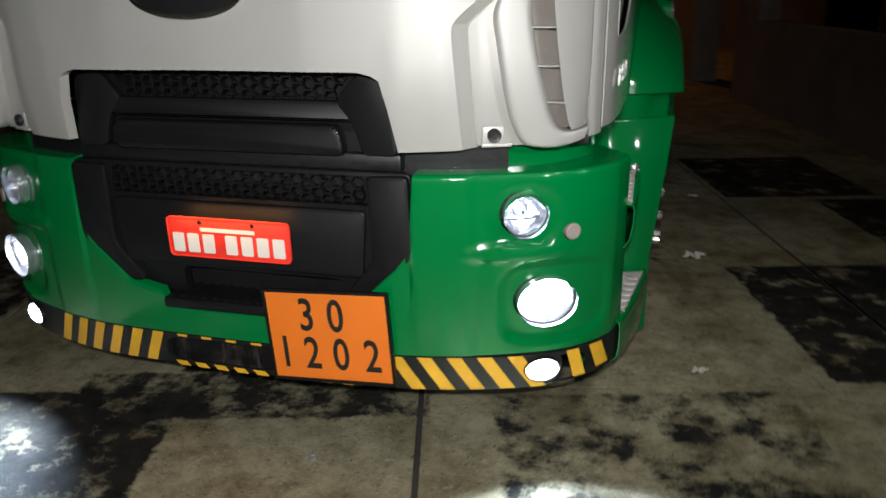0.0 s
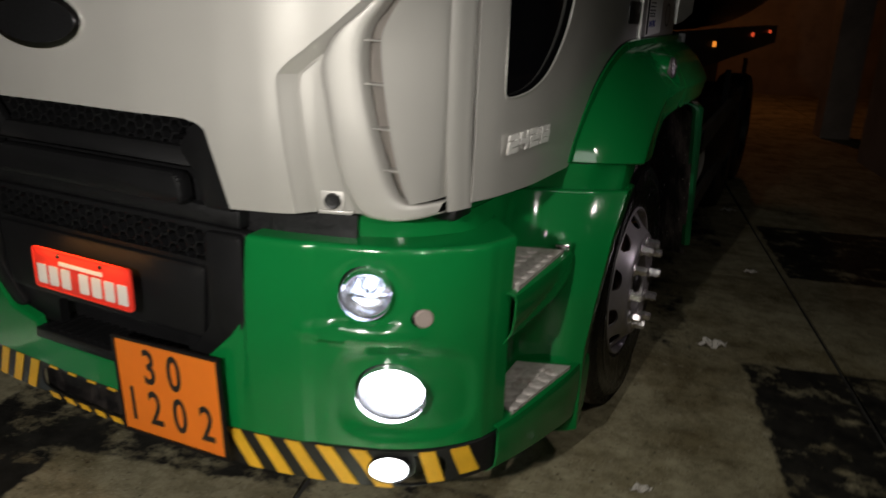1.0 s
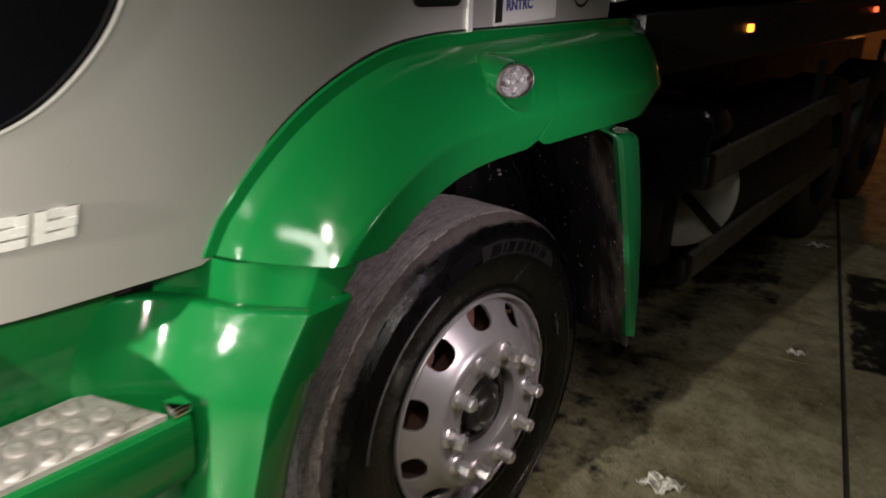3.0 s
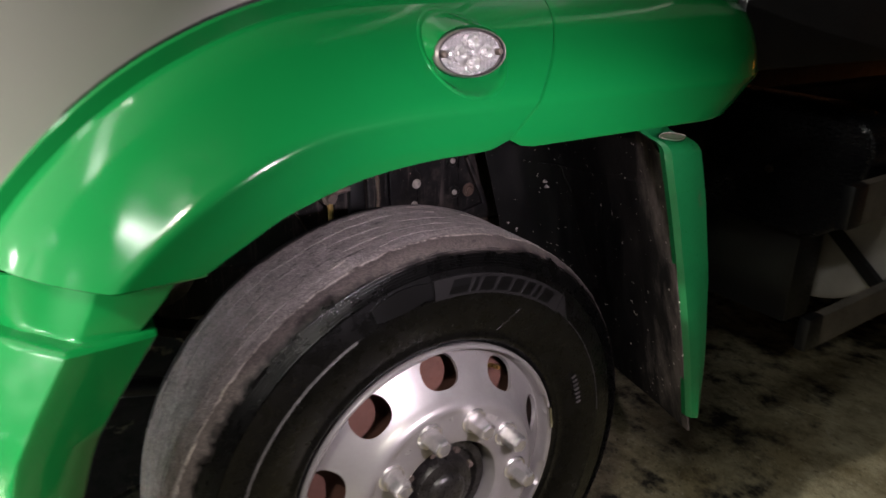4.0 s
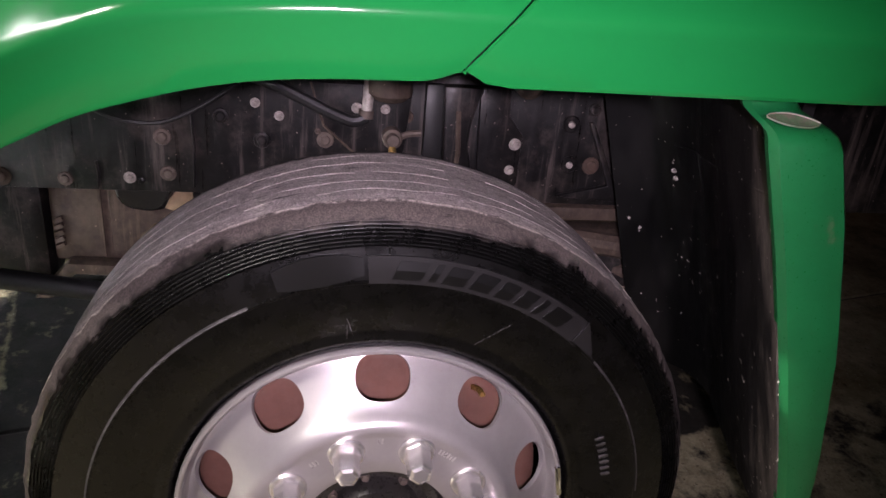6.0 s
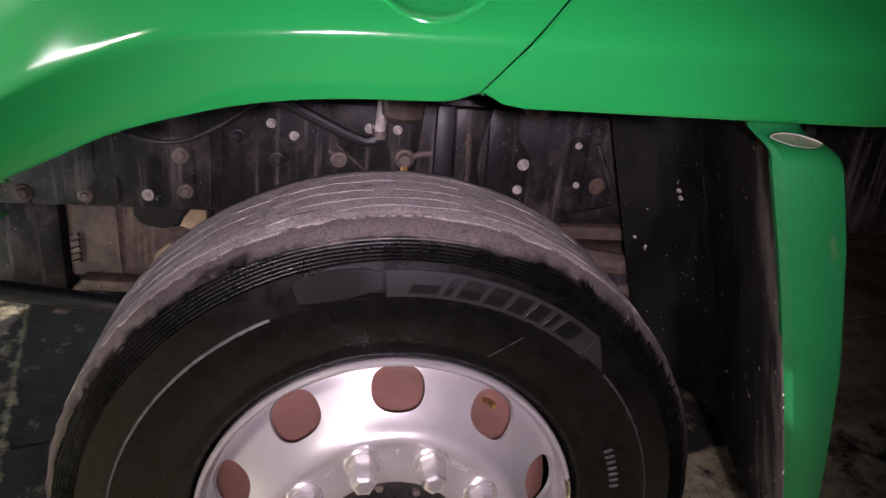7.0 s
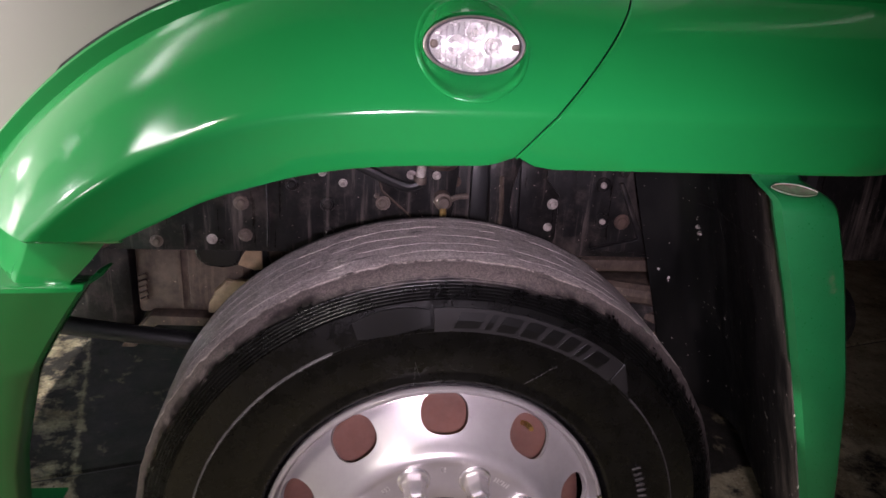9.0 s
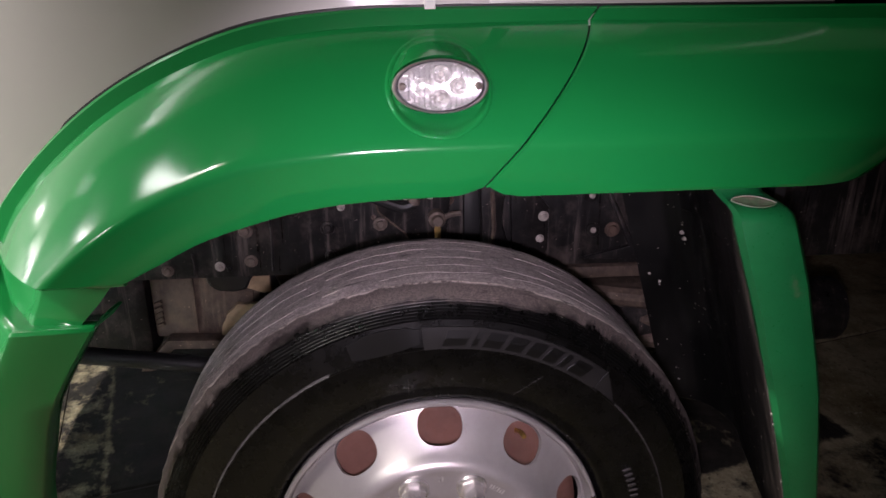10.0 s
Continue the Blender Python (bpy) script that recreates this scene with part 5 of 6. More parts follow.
    def arc(r0, r1, a0, a1, h, n=24, slant=0.0):
        rows = []
        for k in range(n + 1):
            a = a0 + (a1 - a0) * k / n
            rows.append([m @ Vector((r * math.sin(radians(a + e)), r * math.cos(radians(a + e)), hh)) for r, e, hh in ((r0, 0, h + 0.0022), (r0 + (r1 - r0) * 0.5, slant / 2, h + 0.0010), (r1, slant, h - 0.0022))])
        return sheet(rows, 0.004, (-1, 0, 0))
    # raised name band without lettering: a plain arc with bars, a plain lobe before it and a pointed end
    part("name_band", arc(0.428, 0.467, -4.0, 38.5, 0.0082, 36), RUBBER_WORN, rim, "raised rubber band with plain bars")
    lobe = []
    for k in range(13):
        f = k / 12
        a, w = radians(-20 + 15.2 * f), 0.006 + 0.014 * math.sin(math.pi * (0.12 + 0.80 * f)) ** 0.8
        lobe.append([m @ Vector((r * math.sin(a), r * math.cos(a), 0.0105 + d)) for r, d in ((0.452 - w, 0.001), (0.454 + w, -0.0045))])
    part("band_lobe", sheet(lobe, 0.004, (-1, 0, 0)), RUBBER_BAR, rim)
    tip = []
    for k in range(12):
        f = k / 11
        a, w = radians(39.0 + 6.8 * f), 0.0195 * (1 - f) ** 1.25 + 0.0012
        tip.append([m @ Vector((r * math.sin(a), r * math.cos(a), 0.0085 + d)) for r, d in ((0.447 - 0.016 * f - w, 0.001), (0.447 - 0.016 * f + w, -0.002))])
    part("band_tip", sheet(tip, 0.004, (-1, 0, 0)), RUBBER_WORN, rim)
    at = 0.0
    for w, gap in ((6.0, 1.3), (1.5, 1.3), (4.6, 1.2), (4.4, 1.2), (3.7, 1.0), (3.4, 1.2), (1.5, 1.3), (4.6, 1.0)):
        part("bar", arc(0.4345, 0.4610, at, at + w * 0.86, 0.0096, 4, 1.4), RUBBER_BAR, rim, smooth=0)
        at += w * 0.86 + gap
    for a0, a1 in ((-84, -26), (46, 84)):
        part("scuffed_ridge", arc(0.4300, 0.4332, a0, a1, 0.0098, 30), RUBBER_SCUFFED, rim, "grey scuffed ridge on the sidewall")
    for k in range(7):
        part("small_bar", arc(0.372, 0.388, 66.0 + 1.9 * k, 66.5 + 1.9 * k, 0.0062, 2, 0.6), RUBBER_SCUFFED, rim, smooth=0)
    for a0, r0, r1, bend in ((22.0, 0.345, 0.405, 4.0), (-8.0, 0.338, 0.372, -0.8), (-9.5, 0.335, 0.36, 0.5)):
        pts = [m @ Vector((r * math.sin(radians(a0 + bend * g)), r * math.cos(radians(a0 + bend * g)), float(np.interp(r, (0.331, 0.345, 0.375, 0.405), (-0.0075, -0.007, 0.002, 0.008))) + 0.0002)) for g, r in ((q / 8, r0 + (r1 - r0) * q / 8) for q in range(9))]
        part("scratch", tube(pts, 0.0005, 4), RUBBER_SCUFFED, rim)


def build_wheel(parent):
    m = on_side(WX, WY, WZ)
    face = [(0.118, -0.030), (0.118, 0.032), (0.1195, 0.037), (0.124, 0.0395), (0.150, 0.041), (0.186, 0.0415), (0.192, 0.0430), (0.197, 0.0452), (0.203, 0.0455), (0.2095, 0.0430), (0.2155, 0.0375), (0.2205, 0.0305), (0.226, 0.0235),
            (0.258, -0.0045), (0.282, -0.0250), (0.2875, -0.0290), (0.2925, -0.0300), (0.2955, -0.0265), (0.2972, -0.018), (0.2985, -0.0080), (0.3008, -0.0025), (0.3045, 0.0), (0.3085, -0.0005), (0.3105, -0.0035), (0.3105, -0.012), (0.306, -0.018), (0.304, -0.040),
            (0.297, -0.075), (0.292, -0.045), (0.285, -0.037), (0.254, -0.0125), (0.219, 0.018), (0.210, 0.032), (0.203, 0.0365), (0.190, 0.033), (0.126, 0.032), (0.122, -0.030), (0.118, -0.030)]
    rim = part("wheel", lathe(face, m, 120), ALU, parent, "silver steel wheel with chrome nuts")
    cutters = []
    for k in range(10):
        a = 2 * math.pi * k / 10
        # the holes go square through the sloping part of the disc
        c = m @ Matrix.Rotation(-a, 4, "Z") @ Matrix.Translation((0, 0.2600, -0.0075)) @ Matrix.Rotation(radians(-40), 4, "X")
        cutters.append(prism(oval(0.0410, 0.0370, 32, 2.4), c @ Matrix.Translation((0, 0, -0.028)), 0.060))
    carve(rim, [joined(cutters)])
    build_tyre(rim, on_side(1.2, TY, TZ))
    part("brake_drum", lathe([(0, -0.060), (0.255, -0.060), (0.272, -0.066), (0.283, -0.080), (0.283, -0.25), (0, -0.25)], m, 64), RUST, rim, "reddish brown brake drum")
    part("tyre_valve", tube([m @ Vector((0.150, 0.205, -0.055)), m @ Vector((0.155, 0.214, -0.035)), m @ Vector((0.157, 0.217, -0.018))], 0.0048, 10), BRASS, rim, "small brass tyre valve")
    hub = part("hub", lathe([(0, 0.030), (0.050, 0.029), (0.066, 0.024), (0.072, 0.014), (0.074, -0.004), (0.088, -0.006), (0.091, 0.010), (0.106, 0.012), (0.110, 0.006), (0.112, -0.02), (0.1175, -0.03), (0, -0.05)], m, 48), GREASE, rim, "dark greasy wheel hub")
    part("hub_cap", lathe([(0, 0.046), (0.022, 0.045), (0.036, 0.041), (0.043, 0.034), (0.045, 0.026), (0, 0.020)], m, 32), GREASE, hub, "dark iron hub cap")
    for k in range(8):
        a = 2 * math.pi * (k + 0.3) / 8
        part("hub_bolt", lathe([(0, 0.007), (0.006, 0.007), (0.0075, 0.004), (0.0075, -0.004), (0, -0.004)], m @ Matrix.Translation((0.080 * math.cos(a), 0.080 * math.sin(a), 0.0)), 6), BOLT, hub, smooth=20)
    for k in range(10):
        a = 2 * math.pi * (k + 0.5) / 10
        c = m @ Matrix.Translation((0.1675 * math.sin(a), 0.1675 * math.cos(a), 0.040)) @ Matrix.Rotation(0.4 + k * 0.31, 4, "Z")
        seat = lathe([(0.0285, 0.0), (0.0280, 0.0045), (0.0255, 0.0075), (0.0215, 0.0085), (0.0, 0.0085)], c, 24)
        hexagon = lathe([(0.0215, 0.007), (0.0205, 0.014), (0.0195, 0.018), (0.0192, 0.046), (0.0170, 0.0520), (0.0120, 0.0545), (0, 0.0550)], c, 6)
        part("wheel_nut", joined([seat, hexagon]), NUT_STEEL, rim, "chrome wheel nut" if k == 0 else "", smooth=22)
    # cast marks pressed into the nut face
    for a0, n in ((0.0, 2), (34.0, 6), (-34.0, 3), (70.0, 4)):
        for q in range(n):
            a = radians(a0 + 1.7 * (q - n / 2))
            part("cast_mark", box(-0.0014, 0.0014, -0.0045, 0.0045, 0, 0.0008), CAST_MARK, rim, smooth=0).data.transform(m @ Matrix.Rotation(-a, 4, "Z") @ Matrix.Translation((0, 0.180 if n != 3 else 0.172, 0.0412)))
    # balance clip on the lip
    clip = m @ Matrix.Rotation(radians(-79), 4, "Z")
    part("balance_weight", prism(rounded([(-0.030, 0.2990), (0.030, 0.2990), (0.030, 0.3075), (-0.030, 0.3075)], 0.004), clip @ Matrix.Translation((0, 0, -0.0005)), 0.006, 0.0012), CHROME, rim, "grey clip-on balance weight")
    return rim


build_wheel(truck)

CLOTH = surface("beige_cloth", (0.26, 0.19, 0.115), 0.9, spread=0.3, scale=25, grain=150, grain_bump=0.5)

# ---- chassis behind the wheel ----
rail = part("chassis_rail", box(0.475, 0.560, 0.30, 8.4, 0.775, 1.06, 0.006), CHASSIS, truck, "black chassis rail with bolts")
part("chassis_rail", box(-0.430, -0.345, 0.30, 8.4, 0.715, 1.02, 0.006), CHASSIS, truck)


def bolt(x, y, z, r, mat, long=0.009, parent=None):
    bm = lathe([(0, long), (r * 0.55, long), (r * 0.75, long * 0.8), (r * 0.8, 0.004), (r * 1.2, 0.003), (r * 1.3, 0), (0, 0)], on_side(x, y, z) @ Matrix.Rotation(y * 7, 4, "Z"), 12)
    part("bolt", bm, mat, parent or rail, smooth=20)


RAIL_X = 0.560
BRASS = surface("dusty_brass", (0.26, 0.17, 0.05), 0.6, metal=0.3, grain=200, spread=0.4, scale=50)
RUSTY = surface("dark_rust", (0.060, 0.036, 0.026), 0.8, grain=80, grain_bump=0.3, spread=0.4, scale=40, dirt=(0.02, 0.017, 0.015), dirt_amount=0.06, dirt_scale=40)
for y, z, r, mat in ((1.489, 0.977, 0.008, ZINC), (1.537, 0.952, 0.008, ZINC), (1.695, 0.981, 0.009, ZINC), (1.754, 0.981, 0.008, ZINC), (2.040, 0.918, 0.0105, ZINC), (2.034, 0.859, 0.0085, ZINC),
                     (1.420, 0.947, 0.013, CHASSIS), (1.303, 0.897, 0.014, BOLT), (1.310, 0.818, 0.013, BOLT), (1.233, 0.806, 0.010, ZINC), (1.107, 0.799, 0.012, BOLT), (0.985, 0.800, 0.016, RUSTY),
                     (1.502, 0.899, 0.014, CHASSIS), (1.508, 0.827, 0.013, CHASSIS), (1.632, 0.905, 0.014, BOLT), (1.616, 0.923, 0.005, BOLT), (1.802, 0.963, 0.011, RUSTY),
                     (2.166, 0.965, 0.010, ZINC), (2.175, 0.872, 0.010, ZINC), (2.227, 0.871, 0.016, RUSTY), (2.215, 0.999, 0.012, CHASSIS), (1.255, 0.800, 0.006, CHASSIS)):
    proud = 0.016 if (1.66 < y < 1.80 and z > 0.88) or 2.0 < y < 2.1 else 0.0
    bolt(RAIL_X + proud, y, z, r, mat)


def on_rail(name, outline, x, deep, mat, bevel=0.003, label=""):
    """A plate against the rail's outer face, given by y and z."""
    return part(name, prism(outline, Matrix.Translation((x, 0, 0)) @ FACING_SIDE, deep, bevel), mat, rail, label)


# bolts with long shanks and rusty washers
for y, z in ((2.166, 0.965), (2.175, 0.872)):
    part("washer", lathe([(0, 0.004), (0.017, 0.004), (0.020, 0.001), (0.020, 0)], on_side(RAIL_X, y, z), 14), CHASSIS, rail)
# valve with a yellow union, hoses, brackets
part("valve", lathe([(0, 0.045), (0.012, 0.045), (0.015, 0.034), (0.021, 0.030), (0.021, 0)], on_side(RAIL_X + 0.012, 1.770, 0.925), 18), BOLT, rail, "dusty brass air union")
part("union", tube([(0.598, 1.770, 0.915), (0.602, 1.771, 0.895), (0.602, 1.772, 0.84)], 0.008, 8), BRASS, rail)
part("elbow", tube([(0.585, 1.785, 0.925), (0.59, 1.805, 0.935), (0.592, 1.83, 0.938)], 0.007, 8), BOLT, rail)
on_rail("bracket", [(1.600, 1.03), (1.628, 0.94), (1.694, 0.882), (1.735, 0.80), (1.79, 0.80), (1.81, 1.03)], RAIL_X + 0.001, 0.013, CHASSIS)
part("edge", tube([(0.575, 1.600, 1.03), (0.575, 1.628, 0.94), (0.575, 1.694, 0.882), (0.575, 1.735, 0.80)], 0.0025, 6), DUST, rail)
# black plate in place of a deep shaded recess in the bracketry
on_rail("recess_shade_plate", [(1.838, 0.80), (1.884, 0.80), (1.874, 1.04), (1.836, 1.04)], RAIL_X + 0.001, 0.020, BLACK, 0.004)
foot = [(1.872, 1.04), (1.956, 1.04), (1.936, 0.965), (1.932, 0.915), (1.945, 0.865), (1.978, 0.80), (1.888, 0.80)]
on_rail("foot_bracket", foot, RAIL_X + 0.001, 0.034, CHASSIS, 0.006)
on_rail("plate", [(1.952, 1.04), (2.018, 1.04), (2.021, 0.98), (2.055, 0.94), (2.056, 0.83), (2.03, 0.78), (1.965, 0.78)], RAIL_X + 0.001, 0.015, CHASSIS)
part("rust_run", tube([(0.596, 1.905, 0.99), (0.596, 1.912, 0.90), (0.596, 1.905, 0.83)], 0.006, 6), DUST, rail)
part("shock_eye", lathe([(0, 0.03), (0.022, 0.03), (0.032, 0.02), (0.032, -0.02), (0, -0.02)], on_side(0.60, 2.045, 1.060), 18), DUST, truck, "pale shock absorber bushing")
on_rail("stay", [(2.150, 0.80), (2.31, 0.79), (2.295, 0.82), (2.213, 0.975), (2.203, 0.972), (2.270, 0.83)], RAIL_X + 0.001, 0.016, CHASSIS)
part("hose", tube(curve_through(((0.585, 1.40, 1.055), (0.600, 1.52, 1.030), (0.605, 1.60, 0.995), (0.605, 1.655, 0.970), (0.604, 1.690, 0.960), (0.602, 1.715, 0.970)), 20), 0.0125, 10), RUBBER, truck, "black rubber hose")
fitting = part("hose_end", tube([(0.600, 1.713, 0.972), (0.600, 1.715, 0.995), (0.600, 1.718, 1.05)], 0.0115, 12), ZINC, truck, "dirty pale hose fitting")
part("collar", tube([(0.600, 1.7125, 0.968), (0.600, 1.7135, 0.984)], 0.0155, 12), BOLT, fitting)
part("air_bowl", lathe([(0, -0.022), (0.030, -0.020), (0.043, -0.008), (0.045, 0.08), (0, 0.08)], Matrix.Translation((0.63, 1.757, 1.035)), 20), DUST, truck, "dusty metal filter bowl")
part("pipe", tube([(0.58, 0.9, 1.02), (0.582, 1.2, 1.035), (0.585, 1.40, 1.055)], 0.010, 8), RUBBER, truck)
part("cable", tube(curve_through(((0.575, 1.12, 0.985), (0.575, 1.22, 0.935), (0.575, 1.30, 0.930), (0.575, 1.38, 0.965), (0.575, 1.46, 1.02)), 18), 0.0045, 6), RUBBER, rail)
for y, z0, z1 in ((1.362, 0.79, 0.955), (1.170, 0.785, 0.84)):
    part("weld", tube([(0.561, y, z0), (0.562, y + 0.003, (z0 + z1) / 2), (0.561, y, z1)], 0.003, 6), CHASSIS, rail)
# leaf spring, axle, steering arm and dusty housings under the rail
for k in range(3):
    w = 0.42 - 0.10 * k
    pts = [(WY + w * f, 0.560 - 0.03 * k + 0.10 * (abs(f) ** 2) * (1 - 0.2 * k)) for f in np.linspace(-1, 1, 17)]
    rows = [[Vector((x, y, z + dz)) for x, dz in ((0.445, 0), (0.525, 0), (0.525, -0.022), (0.445, -0.022))] for y, z in pts]
    part("spring_leaf", sheet(rows, cyclic=True), CHASSIS, truck)
part("front_axle", box(-0.85, 0.86, 1.64, 1.77, 0.36, 0.48, 0.02), CHASSIS, truck, "forged front axle beam")
part("steering_link", tube([(0.66, 0.55, 0.672), (0.66, 0.90, 0.632), (0.66, 1.20, 0.587), (0.70, 1.45, 0.55)], 0.022, 12), BLACK, truck, "black steering drag link")
housing_brown = part("gear_housing", box(0.26, 0.335, 0.985, 1.29, 0.50, 0.712, 0.012), DUST, truck, "dusty brown steering gear housing")
part("seam", box(0.335, 0.342, 1.101, 1.107, 0.505, 0.705), DUST, housing_brown)
part("cover", box(0.335, 0.341, 1.125, 1.27, 0.53, 0.70, 0.003), DUST, housing_brown)
for k in range(5):
    bm = bmesh.new()
    bmesh.ops.create_cube(bm, size=1, matrix=Matrix.Translation((0.342, 1.005, 0.545 + 0.017 * k)) @ Matrix.Rotation(radians(25), 4, "X") @ Matrix.Diagonal((0.012, 0.022, 0.009, 1)))
    part("rib", bm, DUST, housing_brown, smooth=0)
part("gear_block", box(0.24, 0.36, 0.72, 0.985, 0.44, 0.712, 0.03), CHASSIS, truck, "black greasy housing block")
part("engine_sump", box(-0.25, 0.22, 0.75, 1.9, 0.48, 0.75, 0.04), CHASSIS, truck, "grimy engine sump")
part("brace", prism([(0.945, 0.425), (0.985, 0.425), (1.045, 0.492), (1.25, 0.485), (1.25, 0.512), (1.03, 0.520)], Matrix.Translation((0.345, 0, 0)) @ FACING_SIDE, 0.05, 0.004), DUST, truck, "dusty brown brace")
part("splash_cloth", prism([(1.172, 0.50), (1.178, 0.545), (1.190, 0.562), (1.194, 0.580), (1.214, 0.596), (1.226, 0.612), (1.244, 0.606), (1.262, 0.611), (1.30, 0.607), (1.34, 0.60), (1.34, 0.50)], Matrix.Translation((0.343, 0, 0)) @ FACING_SIDE, 0.02, 0.005), CLOTH, truck, "torn beige insulation scrap")
part("pale_gusset", prism([(1.250, 0.655), (1.300, 0.72), (1.320, 0.72), (1.322, 0.640), (1.300, 0.636)], Matrix.Translation((0.343, 0, 0)) @ FACING_SIDE, 0.008, 0.002), CLOTH, truck, "pale dusty gusset")
part("rubber_block", prism(rounded([(1.150, 0.74), (1.160, 0.688), (1.182, 0.668), (1.226, 0.662), (1.262, 0.668), (1.285, 0.72), (1.285, 0.74)], 0.01), Matrix.Translation((0.350, 0, 0)) @ FACING_SIDE, 0.05, 0.008), BLACK, truck, "black rubber stop below the rail")
part("pale_tank", lathe([(0, 0.1), (0.09, 0.1), (0.10, 0.08), (0.10, -0.1), (0, -0.1)], on_side(0.16, 1.42, 0.66), 24), DUST, truck)
for z0, z1, x0 in ((0.735, 0.768, 0.46), (0.640, 0.700, 0.47), (0.575, 0.600, 0.45)):
    part("cross_bar", box(x0, 0.56, 2.09, 2.46, z0, z1, 0.006), DUST, truck, "dusty cross member")
part("rivet", lathe([(0, 0.006), (0.007, 0.005), (0.009, 0)], on_side(0.56, 2.235, 0.672), 10), ZINC, truck)
for y0, z0, r in ((2.02, 0.70, 0.028), (2.02, 0.64, 0.020), (2.02, 0.585, 0.026)):
    part("cross_pipe", tube([(0.40, y0, z0), (0.55, y0 + 0.16, z0 - 0.01), (0.62, y0 + 0.42, z0 - 0.02)], r, 10), DUST, truck)
part("air_tank", tube([(0.52, 2.12, 0.60), (0.52, 2.9, 0.60)], 0.09, 18), CHASSIS, truck)
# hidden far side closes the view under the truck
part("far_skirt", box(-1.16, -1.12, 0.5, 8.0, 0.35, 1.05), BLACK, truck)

# ---- rear wheel-arch liner with its green flap ----


def build_liner():
    plan = curve_through(((1.300, 2.166), (1.20, 2.193), (1.05, 2.225), (0.90, 2.262), (0.80, 2.285), (0.70, 2.25), (0.655, 2.16)), 26)
    rows = []
    for x, y in plan:
        rows.append([Vector((x, y + 0.30 * (1.165 - z), z)) for z in np.linspace(0.43, 1.185 - 0.05 * min(1, max(0, x - 1.22) / 0.05), 16)])
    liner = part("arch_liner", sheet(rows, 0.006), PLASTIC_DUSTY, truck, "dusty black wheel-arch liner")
    for y, z in ((2.305, 0.945), (2.312, 0.930)):
        bolt(0.795, y, z, 0.0038, ZINC, 0.010, liner)
    def flap_row(y0, y1, z, t):
        return [Vector((x - t, y, z)) for x, y in ((1.285, y0 + 0.006), (1.300, y0 + 0.002), (1.314, y0 + 0.008), (1.322, (y0 + y1) / 2), (1.318, y1 - 0.012), (1.304, y1 - 0.001), (1.255, y1))]
    # green edge piece that wraps the liner's outer end
    rows = []
    for z in list(np.linspace(0.480, 1.146, 14)):
        y0 = float(np.interp(z, (0.48, 0.654, 0.806, 1.0, 1.166), (2.358, 2.314, 2.268, 2.204, 2.142)))
        y1 = float(np.interp(z, (0.48, 0.651, 0.857, 1.056, 1.169), (2.398, 2.382, 2.344, 2.286, 2.243)))
        rows.append(flap_row(y0, y1, z, 0.0))
    for dx, dz in ((0.003, 0.008), (0.009, 0.015), (0.020, 0.021), (0.038, 0.027), (0.056, 0.034), (0.064, 0.044), (0.067, 0.078)):
        rows.append(flap_row(2.150 - 0.2 * dx, 2.250 - 0.55 * dx, 1.146 + dz, dx))
    flap = part("mud_flap_edge", sheet(rows, 0.006), GREEN_SHADED, truck, "green mudguard end piece, scratched on top")
    # scuffed hollow on the bent top, with its pale lip
    rows, lip = [], []
    for g in np.linspace(0, 1, 13):
        w, y, x = 0.012 * math.sin(math.pi * g) ** 0.7, 2.150 + 0.066 * g, 1.284 + 0.010 * g
        rows.append([Vector((x + k * w, y, 1.1755 - (x + k * w - 1.282) * 0.36 - (0.004 if abs(k) < 0.5 else 0) * math.sin(math.pi * g) + 0.0035)) for k in (-1, -0.4, 0.4, 1)])
        lip.append(rows[-1][0] + Vector((0, 0, 0.0008)))
    hollow = part("scuff", sheet(rows, 0.002), SCUFFED, flap, "scuffed grey hollow on the bent top")
    part("lip", tube(lip, 0.0008, 6), PALE_EDGE, hollow, "pale worn lip")
    # moulded ribs, edge beads and fixing pocket of the liner
    def on_liner(x, z, off=-0.001):
        return (x, float(np.interp(-x, [-q[0] for q in plan], [q[1] for q in plan])) + 0.30 * (1.165 - z) + off, z)
    for track, r in ((((0.744, 0.985), (0.907, 1.005), (1.098, 1.040), (1.210, 1.058), (1.285, 1.075)), 0.006), (((0.833, 0.990), (0.842, 0.964), (0.871, 0.935)), 0.007),
                     (((0.682, 1.06), (0.680, 0.83), (0.678, 0.55)), 0.005), (((0.702, 1.06), (0.698, 0.83), (0.696, 0.50)), 0.005)):
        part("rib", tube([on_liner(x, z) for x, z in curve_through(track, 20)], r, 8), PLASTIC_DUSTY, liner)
    loop = [on_liner(x, z) for x, z in rounded([(0.738, 0.922), (0.765, 0.912), (0.788, 0.945), (0.784, 0.982), (0.738, 0.970)], 0.012) + [(0.738, 0.934)]]
    for track in (((1.262, 1.13), (1.268, 1.07), (1.248, 1.02), (1.235, 0.99)), ((1.29, 1.03), (1.268, 0.985), (1.272, 0.93), (1.250, 0.885), (1.238, 0.893)), ((1.285, 0.80), (1.275, 0.74), (1.282, 0.66))):
        pts = []
        for x, z in curve_through(track, 16):
            y = float(np.interp(-x, [-q[0] for q in plan], [q[1] for q in plan]))
            pts.append((x, y + 0.30 * (1.165 - z) - 0.0045, z))
        part("crack", tube(pts, 0.0009, 4), PALE_EDGE, liner)
    rng = random.Random(11)
